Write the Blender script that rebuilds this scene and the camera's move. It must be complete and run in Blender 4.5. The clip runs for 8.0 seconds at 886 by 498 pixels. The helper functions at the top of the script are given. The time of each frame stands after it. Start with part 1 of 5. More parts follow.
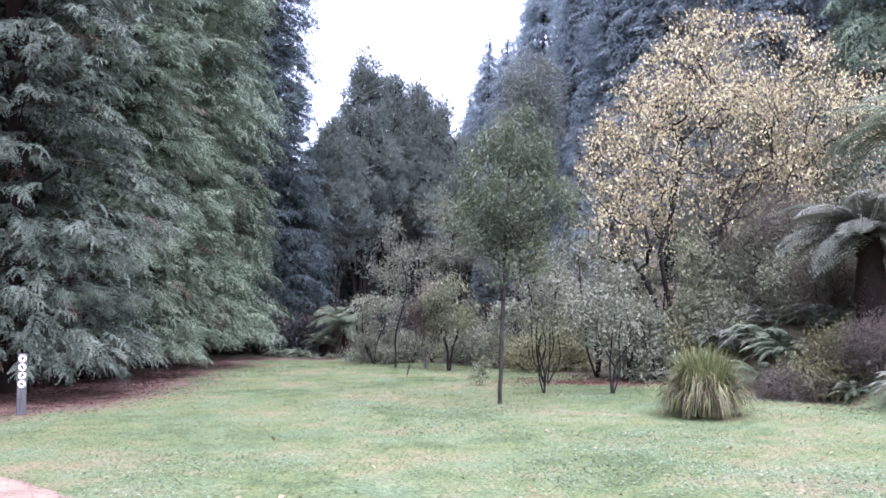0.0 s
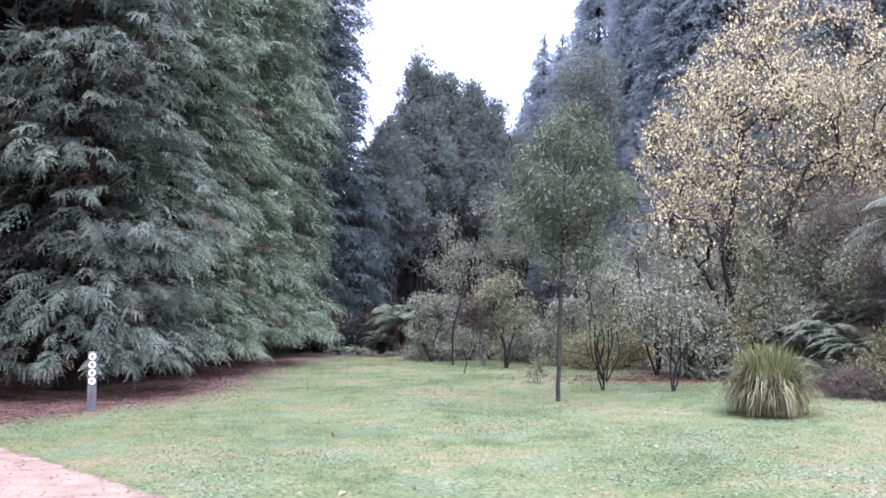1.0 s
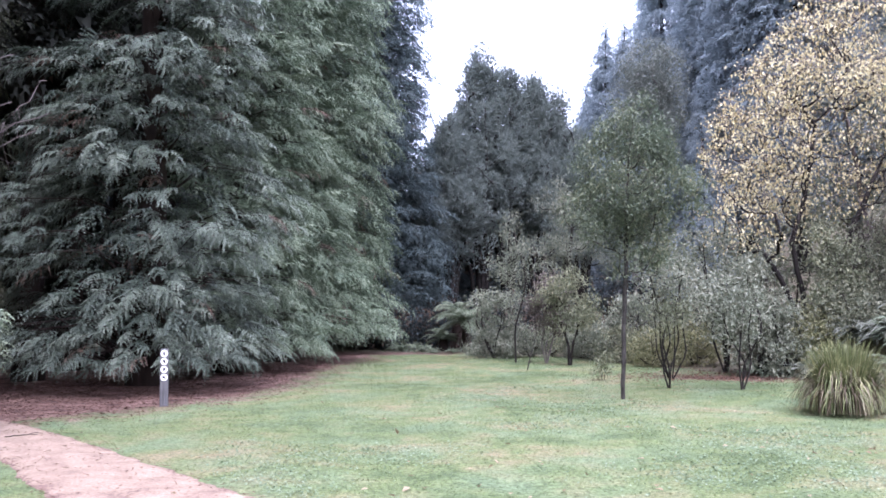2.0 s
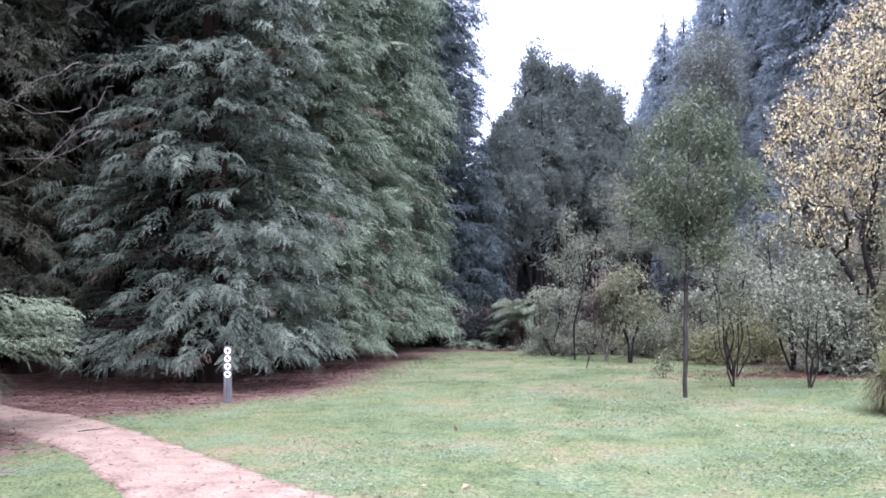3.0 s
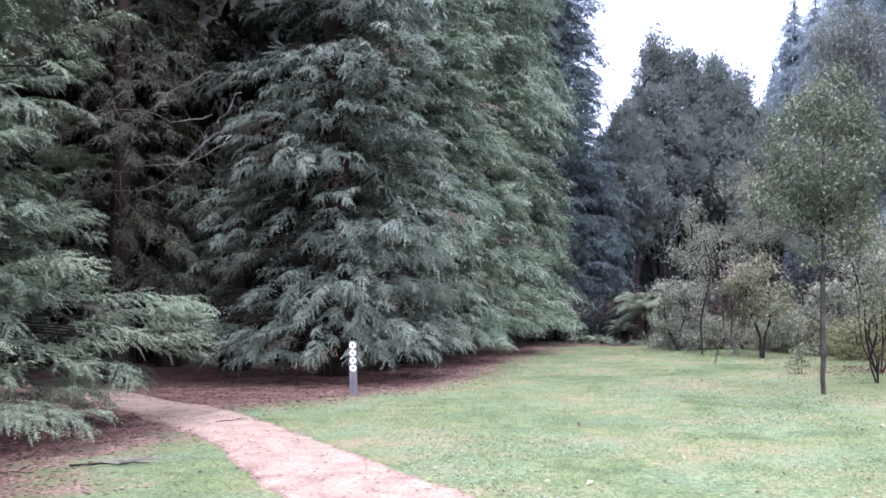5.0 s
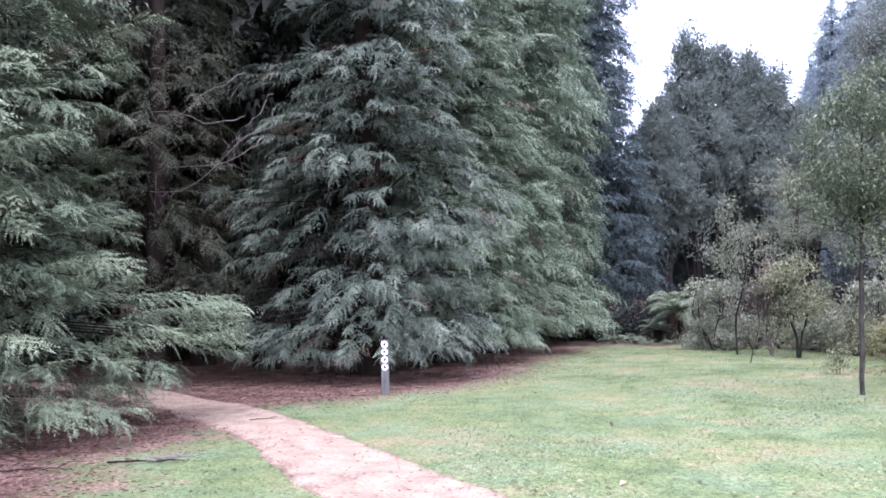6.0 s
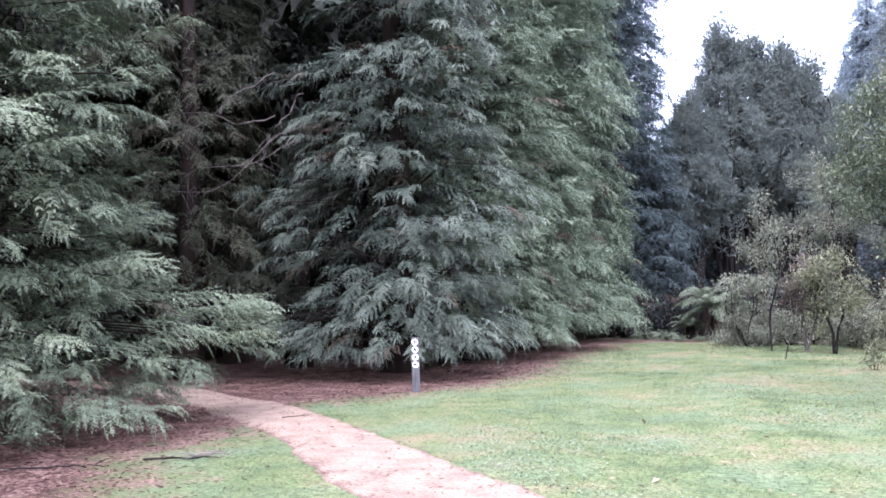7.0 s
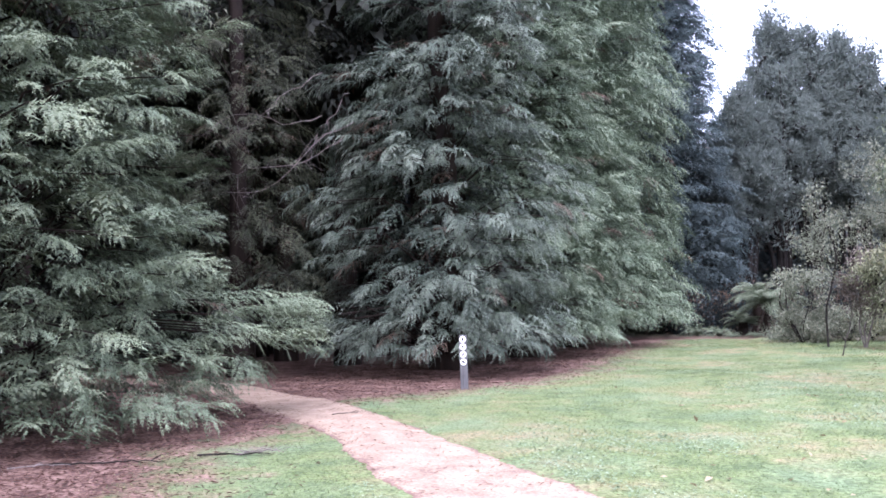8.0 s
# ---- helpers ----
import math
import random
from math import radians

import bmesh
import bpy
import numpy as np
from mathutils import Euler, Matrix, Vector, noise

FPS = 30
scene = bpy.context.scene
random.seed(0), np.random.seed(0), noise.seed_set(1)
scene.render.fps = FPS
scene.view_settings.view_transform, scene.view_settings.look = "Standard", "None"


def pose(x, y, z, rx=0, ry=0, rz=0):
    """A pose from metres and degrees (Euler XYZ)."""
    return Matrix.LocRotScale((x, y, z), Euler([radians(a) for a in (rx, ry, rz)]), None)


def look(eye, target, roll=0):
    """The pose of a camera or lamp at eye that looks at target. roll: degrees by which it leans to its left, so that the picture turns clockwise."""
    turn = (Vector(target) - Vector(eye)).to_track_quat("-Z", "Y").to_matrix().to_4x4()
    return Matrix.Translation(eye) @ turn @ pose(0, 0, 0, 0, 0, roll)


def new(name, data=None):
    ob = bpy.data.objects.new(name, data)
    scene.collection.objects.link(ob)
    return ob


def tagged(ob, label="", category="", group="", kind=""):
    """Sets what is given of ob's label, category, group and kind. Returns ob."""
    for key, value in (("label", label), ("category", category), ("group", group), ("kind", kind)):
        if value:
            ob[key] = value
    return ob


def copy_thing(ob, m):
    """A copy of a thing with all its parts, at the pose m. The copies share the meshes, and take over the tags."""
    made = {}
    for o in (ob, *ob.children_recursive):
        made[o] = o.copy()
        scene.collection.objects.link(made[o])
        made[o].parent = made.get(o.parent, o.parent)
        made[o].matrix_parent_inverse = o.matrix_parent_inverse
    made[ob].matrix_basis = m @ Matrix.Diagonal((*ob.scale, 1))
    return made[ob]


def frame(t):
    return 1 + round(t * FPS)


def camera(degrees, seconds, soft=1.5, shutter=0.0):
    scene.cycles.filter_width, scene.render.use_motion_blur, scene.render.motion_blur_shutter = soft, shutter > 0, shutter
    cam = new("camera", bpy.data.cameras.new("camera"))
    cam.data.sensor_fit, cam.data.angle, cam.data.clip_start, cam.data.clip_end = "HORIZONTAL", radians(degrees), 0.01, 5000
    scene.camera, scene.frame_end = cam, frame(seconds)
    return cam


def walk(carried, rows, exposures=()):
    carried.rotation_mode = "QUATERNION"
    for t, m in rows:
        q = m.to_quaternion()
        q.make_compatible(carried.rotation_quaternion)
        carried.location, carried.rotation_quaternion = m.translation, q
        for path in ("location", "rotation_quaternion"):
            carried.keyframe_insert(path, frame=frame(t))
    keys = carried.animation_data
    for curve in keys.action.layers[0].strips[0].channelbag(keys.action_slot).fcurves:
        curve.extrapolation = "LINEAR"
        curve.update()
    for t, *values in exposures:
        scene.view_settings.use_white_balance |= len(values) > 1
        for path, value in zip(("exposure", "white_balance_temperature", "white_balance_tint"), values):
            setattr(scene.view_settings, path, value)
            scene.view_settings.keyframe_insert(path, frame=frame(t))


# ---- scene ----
# ---------------------------------------------------------------- camera
cam = camera(56.79, 8.0, soft=1.7)
EYE = 1.5
TURNS = [(0.0, 0.00, 94.90, 0.00), (0.5, 1.98, 94.81, 0.13), (1.0, 3.96, 94.73, 0.25), (1.5, 6.19, 94.62, 0.38),
         (1.7, 7.04, 94.60, 0.40), (2.8, 11.54, 94.44, 0.57), (3.0, 12.32, 94.42, 0.61), (3.5, 14.48, 94.30, 0.83),
         (4.0, 16.65, 94.24, 0.95), (4.5, 18.86, 94.19, 0.98), (5.0, 20.68, 94.16, 1.00), (5.2, 21.31, 94.16, 1.00),
         (6.3, 23.54, 94.12, 1.07), (6.5, 24.09, 94.09, 1.12), (7.0, 24.96, 94.01, 1.37), (7.5, 26.55, 93.94, 1.58),
         (8.0, 28.27, 93.91, 1.70)]
walk(cam, [(t, pose(0, 0, EYE, rx, ry, rz)) for t, rz, rx, ry in TURNS],
     exposures=[(0.0, 3.42, 5820, 31), (3.0, 3.42, 5850, 31), (5.0, 3.52, 5860, 30), (8.0, 3.64, 5870, 30)])

# ---------------------------------------------------------------- light: an overcast sky and a broad, weak sun
world = bpy.data.worlds.new("overcast_sky")
scene.world = world
world.use_nodes = True
wn, wl = world.node_tree.nodes, world.node_tree.links
sky = wn.new("ShaderNodeTexSky")
sky.sky_type, sky.sun_disc = "NISHITA", False
sky.sun_elevation, sky.sun_rotation = radians(66), radians(160)
sky.dust_density, sky.air_density, sky.ozone_density = 1.0, 1.0, 1.0
grey = wn.new("ShaderNodeHueSaturation")
grey.inputs["Saturation"].default_value = 0.5
wl.new(sky.outputs["Color"], grey.inputs["Color"])
wl.new(grey.outputs["Color"], wn["Background"].inputs["Color"])
wn["Background"].inputs["Strength"].default_value = 0.105
sun = new("sun", bpy.data.lights.new("sun", "SUN"))
sun.data.energy, sun.data.angle, sun.data.color = 1.05, radians(75), (1.0, 0.99, 0.98)
sun.matrix_world = look((9.2, -25.4, 60.7), (0, 0, 0))


# ---------------------------------------------------------------- materials
def nodes_of(name):
    m = bpy.data.materials.new(name)
    m.use_nodes = True
    return m, m.node_tree.nodes, m.node_tree.links, m.node_tree.nodes["Principled BSDF"]


def ramp(nodes, stops):
    r = nodes.new("ShaderNodeValToRGB")
    while len(r.color_ramp.elements) < len(stops):
        r.color_ramp.elements.new(0.5)
    for e, (p, c) in zip(r.color_ramp.elements, stops):
        e.position, e.color = p, (*c, 1)
    return r


def noise_node(nodes, links, scale, detail=4.0, coord=None):
    n = nodes.new("ShaderNodeTexNoise")
    n.inputs["Scale"].default_value, n.inputs["Detail"].default_value = scale, detail
    if coord:
        links.new(coord, n.inputs["Vector"])
    return n


def leaf_material(name, dark, mid, light, through_light=0.3, rough=0.5, clump=0.9, toned=False, dead=(0.105, 0.075, 0.055)):
    """Foliage: every leaf its own tone, drifting in patches over the crown, with some light coming through.
    toned: the tone of a whole spray comes with the mesh, crown shade in it, and the driest sprays are brown."""
    m, n, l, bsdf = nodes_of(name)
    geo, tc = n.new("ShaderNodeNewGeometry"), n.new("ShaderNodeTexCoord")
    patch = noise_node(n, l, clump, 3, tc.outputs["Object"])
    mixv = n.new("ShaderNodeMath")
    mixv.operation = "MULTIPLY_ADD"
    l.new(geo.outputs["Random Per Island"], mixv.inputs[0])
    mixv.inputs[1].default_value = 0.24 if toned else 0.62
    sub = n.new("ShaderNodeMath")
    sub.operation = "MULTIPLY_ADD"
    l.new(patch.outputs["Fac"], sub.inputs[0])
    sub.inputs[1].default_value, sub.inputs[2].default_value = (0.8, -0.42) if toned else (1.3, -0.46)
    last = sub.outputs[0]
    if toned:
        spray_tone = n.new("ShaderNodeAttribute")
        spray_tone.attribute_name = "tone"
        add = n.new("ShaderNodeMath")
        add.operation = "ADD"
        l.new(spray_tone.outputs["Fac"], add.inputs[0])
        l.new(last, add.inputs[1])
        last = add.outputs[0]
    l.new(last, mixv.inputs[2])
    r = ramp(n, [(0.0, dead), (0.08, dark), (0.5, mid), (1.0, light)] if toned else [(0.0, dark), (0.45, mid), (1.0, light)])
    l.new(mixv.outputs[0], r.inputs["Fac"])
    l.new(r.outputs["Color"], bsdf.inputs["Base Color"])
    bsdf.inputs["Roughness"].default_value = rough
    bsdf.inputs["Specular IOR Level"].default_value = 0.2
    tr = n.new("ShaderNodeBsdfTranslucent")
    l.new(r.outputs["Color"], tr.inputs["Color"])
    mx = n.new("ShaderNodeMixShader")
    mx.inputs["Fac"].default_value = through_light
    l.new(bsdf.outputs[0], mx.inputs[1])
    l.new(tr.outputs[0], mx.inputs[2])
    l.new(mx.outputs[0], n["Material Output"].inputs["Surface"])
    return m


def bark_material(name, dark, light, scale=9.0, rough=0.9, stretch=0.15):
    m, n, l, bsdf = nodes_of(name)
    tc, mp = n.new("ShaderNodeTexCoord"), n.new("ShaderNodeMapping")
    mp.inputs["Scale"].default_value = (1, 1, stretch)
    l.new(tc.outputs["Object"], mp.inputs["Vector"])
    a = noise_node(n, l, scale, 6, mp.outputs["Vector"])
    b = noise_node(n, l, scale * 0.2, 3, tc.outputs["Object"])
    add = n.new("ShaderNodeMath")
    add.operation = "MULTIPLY_ADD"
    l.new(a.outputs["Fac"], add.inputs[0])
    add.inputs[1].default_value = 0.7
    sc = n.new("ShaderNodeMath")
    sc.operation = "MULTIPLY"
    sc.inputs[1].default_value = 0.35
    l.new(b.outputs["Fac"], sc.inputs[0])
    l.new(sc.outputs[0], add.inputs[2])
    r = ramp(n, [(0.3, dark), (0.72, light)])
    l.new(add.outputs[0], r.inputs["Fac"])
    l.new(r.outputs["Color"], bsdf.inputs["Base Color"])
    bsdf.inputs["Roughness"].default_value = rough
    bsdf.inputs["Specular IOR Level"].default_value = 0.12
    bump = n.new("ShaderNodeBump")
    bump.inputs["Strength"].default_value, bump.inputs["Distance"].default_value = 0.7, 0.02
    l.new(a.outputs["Fac"], bump.inputs["Height"])
    l.new(bump.outputs[0], bsdf.inputs["Normal"])
    return m


def plain_material(name, colour, rough=0.6, vary=0.25, scale=14.0):
    m, n, l, bsdf = nodes_of(name)
    tc = n.new("ShaderNodeTexCoord")
    a = noise_node(n, l, scale, 5, tc.outputs["Object"])
    lo, hi = [c * (1 - vary) for c in colour], [min(1, c * (1 + vary)) for c in colour]
    r = ramp(n, [(0.3, lo), (0.7, hi)])
    l.new(a.outputs["Fac"], r.inputs["Fac"])
    l.new(r.outputs["Color"], bsdf.inputs["Base Color"])
    bsdf.inputs["Roughness"].default_value = rough
    return m


def turf_colour(n, l, at):
    """Mown grass in drifts: green, straw and grey-green clover. Returns the colour socket."""
    big, mid, clover = noise_node(n, l, 0.42, 4, at), noise_node(n, l, 2.4, 5, at), noise_node(n, l, 0.9, 5, at)
    turf = ramp(n, [(0.40, (0.062, 0.088, 0.040)), (0.485, (0.092, 0.120, 0.054)), (0.55, (0.122, 0.130, 0.067)), (0.63, (0.158, 0.138, 0.086))])
    sum1 = n.new("ShaderNodeMath")
    sum1.operation = "MULTIPLY_ADD"
    l.new(mid.outputs["Fac"], sum1.inputs[0])
    sum1.inputs[1].default_value = 0.4
    part1 = n.new("ShaderNodeMath")
    part1.operation = "MULTIPLY"
    part1.inputs[1].default_value = 0.6
    l.new(big.outputs["Fac"], part1.inputs[0])
    l.new(part1.outputs[0], sum1.inputs[2])
    l.new(sum1.outputs[0], turf.inputs["Fac"])
    where = ramp(n, [(0.45, (0, 0, 0)), (0.68, (0.55, 0.55, 0.55))])
    l.new(clover.outputs["Fac"], where.inputs["Fac"])
    mx = n.new("ShaderNodeMix")
    mx.data_type = "RGBA"
    l.new(where.outputs["Color"], mx.inputs["Factor"])
    l.new(turf.outputs["Color"], mx.inputs["A"])
    mx.inputs["B"].default_value = (0.108, 0.148, 0.092, 1)
    return mx.outputs["Result"]


def lawn_blade_material():
    m, n, l, bsdf = nodes_of("lawn_blades")
    geo, tc = n.new("ShaderNodeNewGeometry"), n.new("ShaderNodeTexCoord")
    tone = ramp(n, [(0.0, (0.85, 0.88, 0.8)), (0.7, (1.5, 1.5, 1.42)), (1.0, (2.2, 2.15, 2.0))])
    l.new(geo.outputs["Random Per Island"], tone.inputs["Fac"])
    mx = n.new("ShaderNodeMix")
    mx.data_type, mx.blend_type = "RGBA", "MULTIPLY"
    mx.inputs["Factor"].default_value = 1.0
    l.new(turf_colour(n, l, tc.outputs["Object"]), mx.inputs["A"])
    l.new(tone.outputs["Color"], mx.inputs["B"])
    l.new(mx.outputs["Result"], bsdf.inputs["Base Color"])
    bsdf.inputs["Roughness"].default_value = 0.6
    bsdf.inputs["Specular IOR Level"].default_value = 0.2
    tr = n.new("ShaderNodeBsdfTranslucent")
    l.new(mx.outputs["Result"], tr.inputs["Color"])
    both = n.new("ShaderNodeMixShader")
    both.inputs["Fac"].default_value = 0.45
    l.new(bsdf.outputs[0], both.inputs[1])
    l.new(tr.outputs[0], both.inputs[2])
    l.new(both.outputs[0], n["Material Output"].inputs["Surface"])
    return m


def ground_material():
    """Turf, needle litter and leaf litter, mixed by where each lies, with ragged seams."""
    m, n, l, bsdf = nodes_of("ground")
    tc = n.new("ShaderNodeTexCoord")
    at = tc.outputs["Object"]
    mid, fine = noise_node(n, l, 2.4, 5, at), noise_node(n, l, 22, 8, at)
    speck = n.new("ShaderNodeMix")
    speck.data_type, speck.blend_type = "RGBA", "MULTIPLY"
    speck.inputs["Factor"].default_value = 0.8
    tone = ramp(n, [(0.36, (0.52, 0.54, 0.48)), (0.64, (1.35, 1.35, 1.28))])
    l.new(fine.outputs["Fac"], tone.inputs["Fac"])
    l.new(turf_colour(n, l, at), speck.inputs["A"])
    l.new(tone.outputs["Color"], speck.inputs["B"])
    duff = ramp(n, [(0.36, (0.014, 0.0075, 0.006)), (0.48, (0.060, 0.032, 0.025)), (0.62, (0.180, 0.120, 0.098))])
    mould = ramp(n, [(0.25, (0.030, 0.026, 0.018)), (0.5, (0.075, 0.066, 0.042)), (0.8, (0.150, 0.125, 0.085))])
    sum2 = n.new("ShaderNodeMath")
    sum2.operation = "MULTIPLY_ADD"
    l.new(fine.outputs["Fac"], sum2.inputs[0])
    sum2.inputs[1].default_value = 0.6
    half2 = n.new("ShaderNodeMath")
    half2.operation = "MULTIPLY"
    half2.inputs[1].default_value = 0.4
    l.new(mid.outputs["Fac"], half2.inputs[0])
    l.new(half2.outputs[0], sum2.inputs[2])
    l.new(sum2.outputs[0], duff.inputs["Fac"])
    l.new(sum2.outputs[0], mould.inputs["Fac"])
    under = n.new("ShaderNodeAttribute")
    under.attribute_name = "redwood_litter"
    bed = n.new("ShaderNodeMix")
    bed.data_type = "RGBA"
    l.new(under.outputs["Fac"], bed.inputs["Factor"])
    l.new(mould.outputs["Color"], bed.inputs["A"])
    l.new(duff.outputs["Color"], bed.inputs["B"])
    zone = n.new("ShaderNodeAttribute")
    zone.attribute_name = "litter"
    edge = n.new("ShaderNodeMath")
    edge.operation = "MULTIPLY_ADD"
    l.new(mid.outputs["Fac"], edge.inputs[0])
    edge.inputs[1].default_value, edge.inputs[2].default_value = 1.1, -0.55
    edge2 = n.new("ShaderNodeMath")
    edge2.operation = "ADD"
    l.new(edge.outputs[0], edge2.inputs[0])
    l.new(zone.outputs["Fac"], edge2.inputs[1])
    edge3 = n.new("ShaderNodeMath")
    edge3.operation = "MULTIPLY_ADD"
    l.new(fine.outputs["Fac"], edge3.inputs[0])
    edge3.inputs[1].default_value = 0.5
    l.new(edge2.outputs[0], edge3.inputs[2])
    cut = ramp(n, [(0.55, (0, 0, 0)), (0.95, (1, 1, 1))])
    l.new(edge3.outputs[0], cut.inputs["Fac"])
    mx = n.new("ShaderNodeMix")
    mx.data_type = "RGBA"
    l.new(cut.outputs["Color"], mx.inputs["Factor"])
    l.new(speck.outputs["Result"], mx.inputs["A"])
    l.new(bed.outputs["Result"], mx.inputs["B"])
    l.new(mx.outputs["Result"], bsdf.inputs["Base Color"])
    bsdf.inputs["Roughness"].default_value = 0.95
    bsdf.inputs["Specular IOR Level"].default_value = 0.2
    bump = n.new("ShaderNodeBump")
    bump.inputs["Strength"].default_value, bump.inputs["Distance"].default_value = 0.8, 0.03
    l.new(fine.outputs["Fac"], bump.inputs["Height"])
    l.new(bump.outputs[0], bsdf.inputs["Normal"])
    return m


def path_material():
    m, n, l, bsdf = nodes_of("path_gravel")
    tc = n.new("ShaderNodeTexCoord")
    at = tc.outputs["Object"]
    big, fine = noise_node(n, l, 3.2, 6, at), noise_node(n, l, 30, 7, at)
    s = n.new("ShaderNodeMath")
    s.operation = "MULTIPLY_ADD"
    l.new(fine.outputs["Fac"], s.inputs[0])
    s.inputs[1].default_value = 0.5
    h = n.new("ShaderNodeMath")
    h.operation = "MULTIPLY"
    h.inputs[1].default_value = 0.5
    l.new(big.outputs["Fac"], h.inputs[0])
    l.new(h.outputs[0], s.inputs[2])
    r = ramp(n, [(0.34, (0.095, 0.062, 0.044)), (0.44, (0.158, 0.112, 0.080)), (0.52, (0.196, 0.146, 0.105)), (0.66, (0.262, 0.204, 0.150))])
    l.new(s.outputs[0], r.inputs["Fac"])
    rim = n.new("ShaderNodeAttribute")
    rim.attribute_name = "verge"
    ragged = n.new("ShaderNodeMath")
    ragged.operation = "MULTIPLY_ADD"
    l.new(s.outputs[0], ragged.inputs[0])
    ragged.inputs[1].default_value = -2.2
    l.new(rim.outputs["Fac"], ragged.inputs[2])
    worn = ramp(n, [(0.0, (0, 0, 0)), (0.35, (1, 1, 1))])
    shift = n.new("ShaderNodeMath")
    shift.operation = "ADD"
    shift.inputs[1].default_value = 0.62
    l.new(ragged.outputs[0], shift.inputs[0])
    l.new(shift.outputs[0], worn.inputs["Fac"])
    mx = n.new("ShaderNodeMix")
    mx.data_type = "RGBA"
    l.new(worn.outputs["Color"], mx.inputs["Factor"])
    l.new(r.outputs["Color"], mx.inputs["A"])
    mx.inputs["B"].default_value = (0.098, 0.056, 0.043, 1)
    l.new(mx.outputs["Result"], bsdf.inputs["Base Color"])
    bsdf.inputs["Roughness"].default_value = 0.9
    bump = n.new("ShaderNodeBump")
    bump.inputs["Strength"].default_value, bump.inputs["Distance"].default_value = 0.6, 0.02
    l.new(fine.outputs["Fac"], bump.inputs["Height"])
    l.new(bump.outputs[0], bsdf.inputs["Normal"])
    return m


M_GROUND, M_PATH = ground_material(), path_material()
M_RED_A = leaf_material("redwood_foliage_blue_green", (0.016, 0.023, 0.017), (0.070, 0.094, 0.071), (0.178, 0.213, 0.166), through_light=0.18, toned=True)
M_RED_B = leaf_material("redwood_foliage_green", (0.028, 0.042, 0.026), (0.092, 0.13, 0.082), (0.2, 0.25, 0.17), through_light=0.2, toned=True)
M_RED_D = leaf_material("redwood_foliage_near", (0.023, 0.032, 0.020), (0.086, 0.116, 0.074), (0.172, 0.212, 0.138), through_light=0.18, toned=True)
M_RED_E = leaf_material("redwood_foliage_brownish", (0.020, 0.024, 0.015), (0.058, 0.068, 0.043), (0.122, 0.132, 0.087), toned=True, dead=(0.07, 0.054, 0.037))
M_CON_BLUE = leaf_material("conifer_foliage_blue", (0.046, 0.063, 0.065), (0.07, 0.097, 0.098), (0.105, 0.138, 0.137), through_light=0.5, rough=0.9, toned=True)
# pale blue, close tones: distance haze put into the leaf colour
M_HILL_HAZE = leaf_material("hazed_hillside_foliage", (0.155, 0.194, 0.205), (0.180, 0.222, 0.235), (0.207, 0.25, 0.263), through_light=0.6, rough=0.9, toned=True)
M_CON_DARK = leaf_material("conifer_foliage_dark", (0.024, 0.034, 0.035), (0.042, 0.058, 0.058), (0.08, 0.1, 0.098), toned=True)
# near-black tones put the plantation's deep shade into the foliage colour
M_CON_SHADE = leaf_material("shade_darkened_foliage", (0.014, 0.016, 0.013), (0.028, 0.032, 0.026), (0.052, 0.056, 0.046), rough=0.9, toned=True)
# lifted, narrow tones: haze over the far cypresses put into their colour
M_CYP = leaf_material("cypress_foliage", (0.099, 0.121, 0.109), (0.140, 0.169, 0.151), (0.190, 0.221, 0.196), through_light=0.55, rough=0.9, clump=0.5)
M_EUC = leaf_material("sapling_leaves", (0.05, 0.072, 0.046), (0.095, 0.125, 0.08), (0.225, 0.24, 0.15), rough=0.4)
M_GREY = leaf_material("grey_green_leaves", (0.09, 0.105, 0.074), (0.165, 0.186, 0.134), (0.29, 0.302, 0.228), rough=0.5)
M_OLIVE = leaf_material("olive_leaves", (0.084, 0.1, 0.06), (0.152, 0.168, 0.104), (0.27, 0.275, 0.17))
M_YELLOW = leaf_material("yellow_leaves", (0.2, 0.155, 0.08), (0.52, 0.46, 0.25), (0.82, 0.78, 0.52), through_light=0.4, clump=0.9)
# greyed green that carries the haze of the slope in its colour
M_HAZE = leaf_material("hazed_grey_green_leaves", (0.090, 0.105, 0.090), (0.135, 0.155, 0.130), (0.195, 0.212, 0.180))
M_SHRUB = leaf_material("bank_shrub_leaves", (0.092, 0.106, 0.07), (0.168, 0.184, 0.124), (0.275, 0.28, 0.195))
M_BROWNSHRUB = leaf_material("brown_twiggy_shrub", (0.07, 0.058, 0.05), (0.118, 0.1, 0.086), (0.19, 0.165, 0.142))
M_LIME = leaf_material("yellow_green_leaves", (0.11, 0.116, 0.055), (0.18, 0.185, 0.092), (0.275, 0.275, 0.155))
M_FERN = leaf_material("fern_fronds", (0.066, 0.088, 0.056), (0.118, 0.15, 0.098), (0.21, 0.245, 0.175), rough=0.85)
M_FERN_GREY = leaf_material("fern_fronds_silvery", (0.066, 0.078, 0.06), (0.125, 0.142, 0.112), (0.215, 0.232, 0.19), rough=0.85)
M_FERN_DEAD = leaf_material("dead_fronds", (0.028, 0.02, 0.016), (0.06, 0.044, 0.035), (0.11, 0.08, 0.064))
M_TUSSOCK = leaf_material("tussock_blades", (0.035, 0.048, 0.02), (0.12, 0.142, 0.06), (0.34, 0.34, 0.17), rough=0.45, clump=3.0)
M_STRAW = leaf_material("dry_tussock_blades", (0.04, 0.03, 0.018), (0.1, 0.078, 0.05), (0.27, 0.232, 0.16), clump=3.0)
M_GRASS = lawn_blade_material()
M_CLOVER = leaf_material("clover_leaves", (0.075, 0.115, 0.062), (0.135, 0.185, 0.112), (0.24, 0.295, 0.21), rough=0.6)
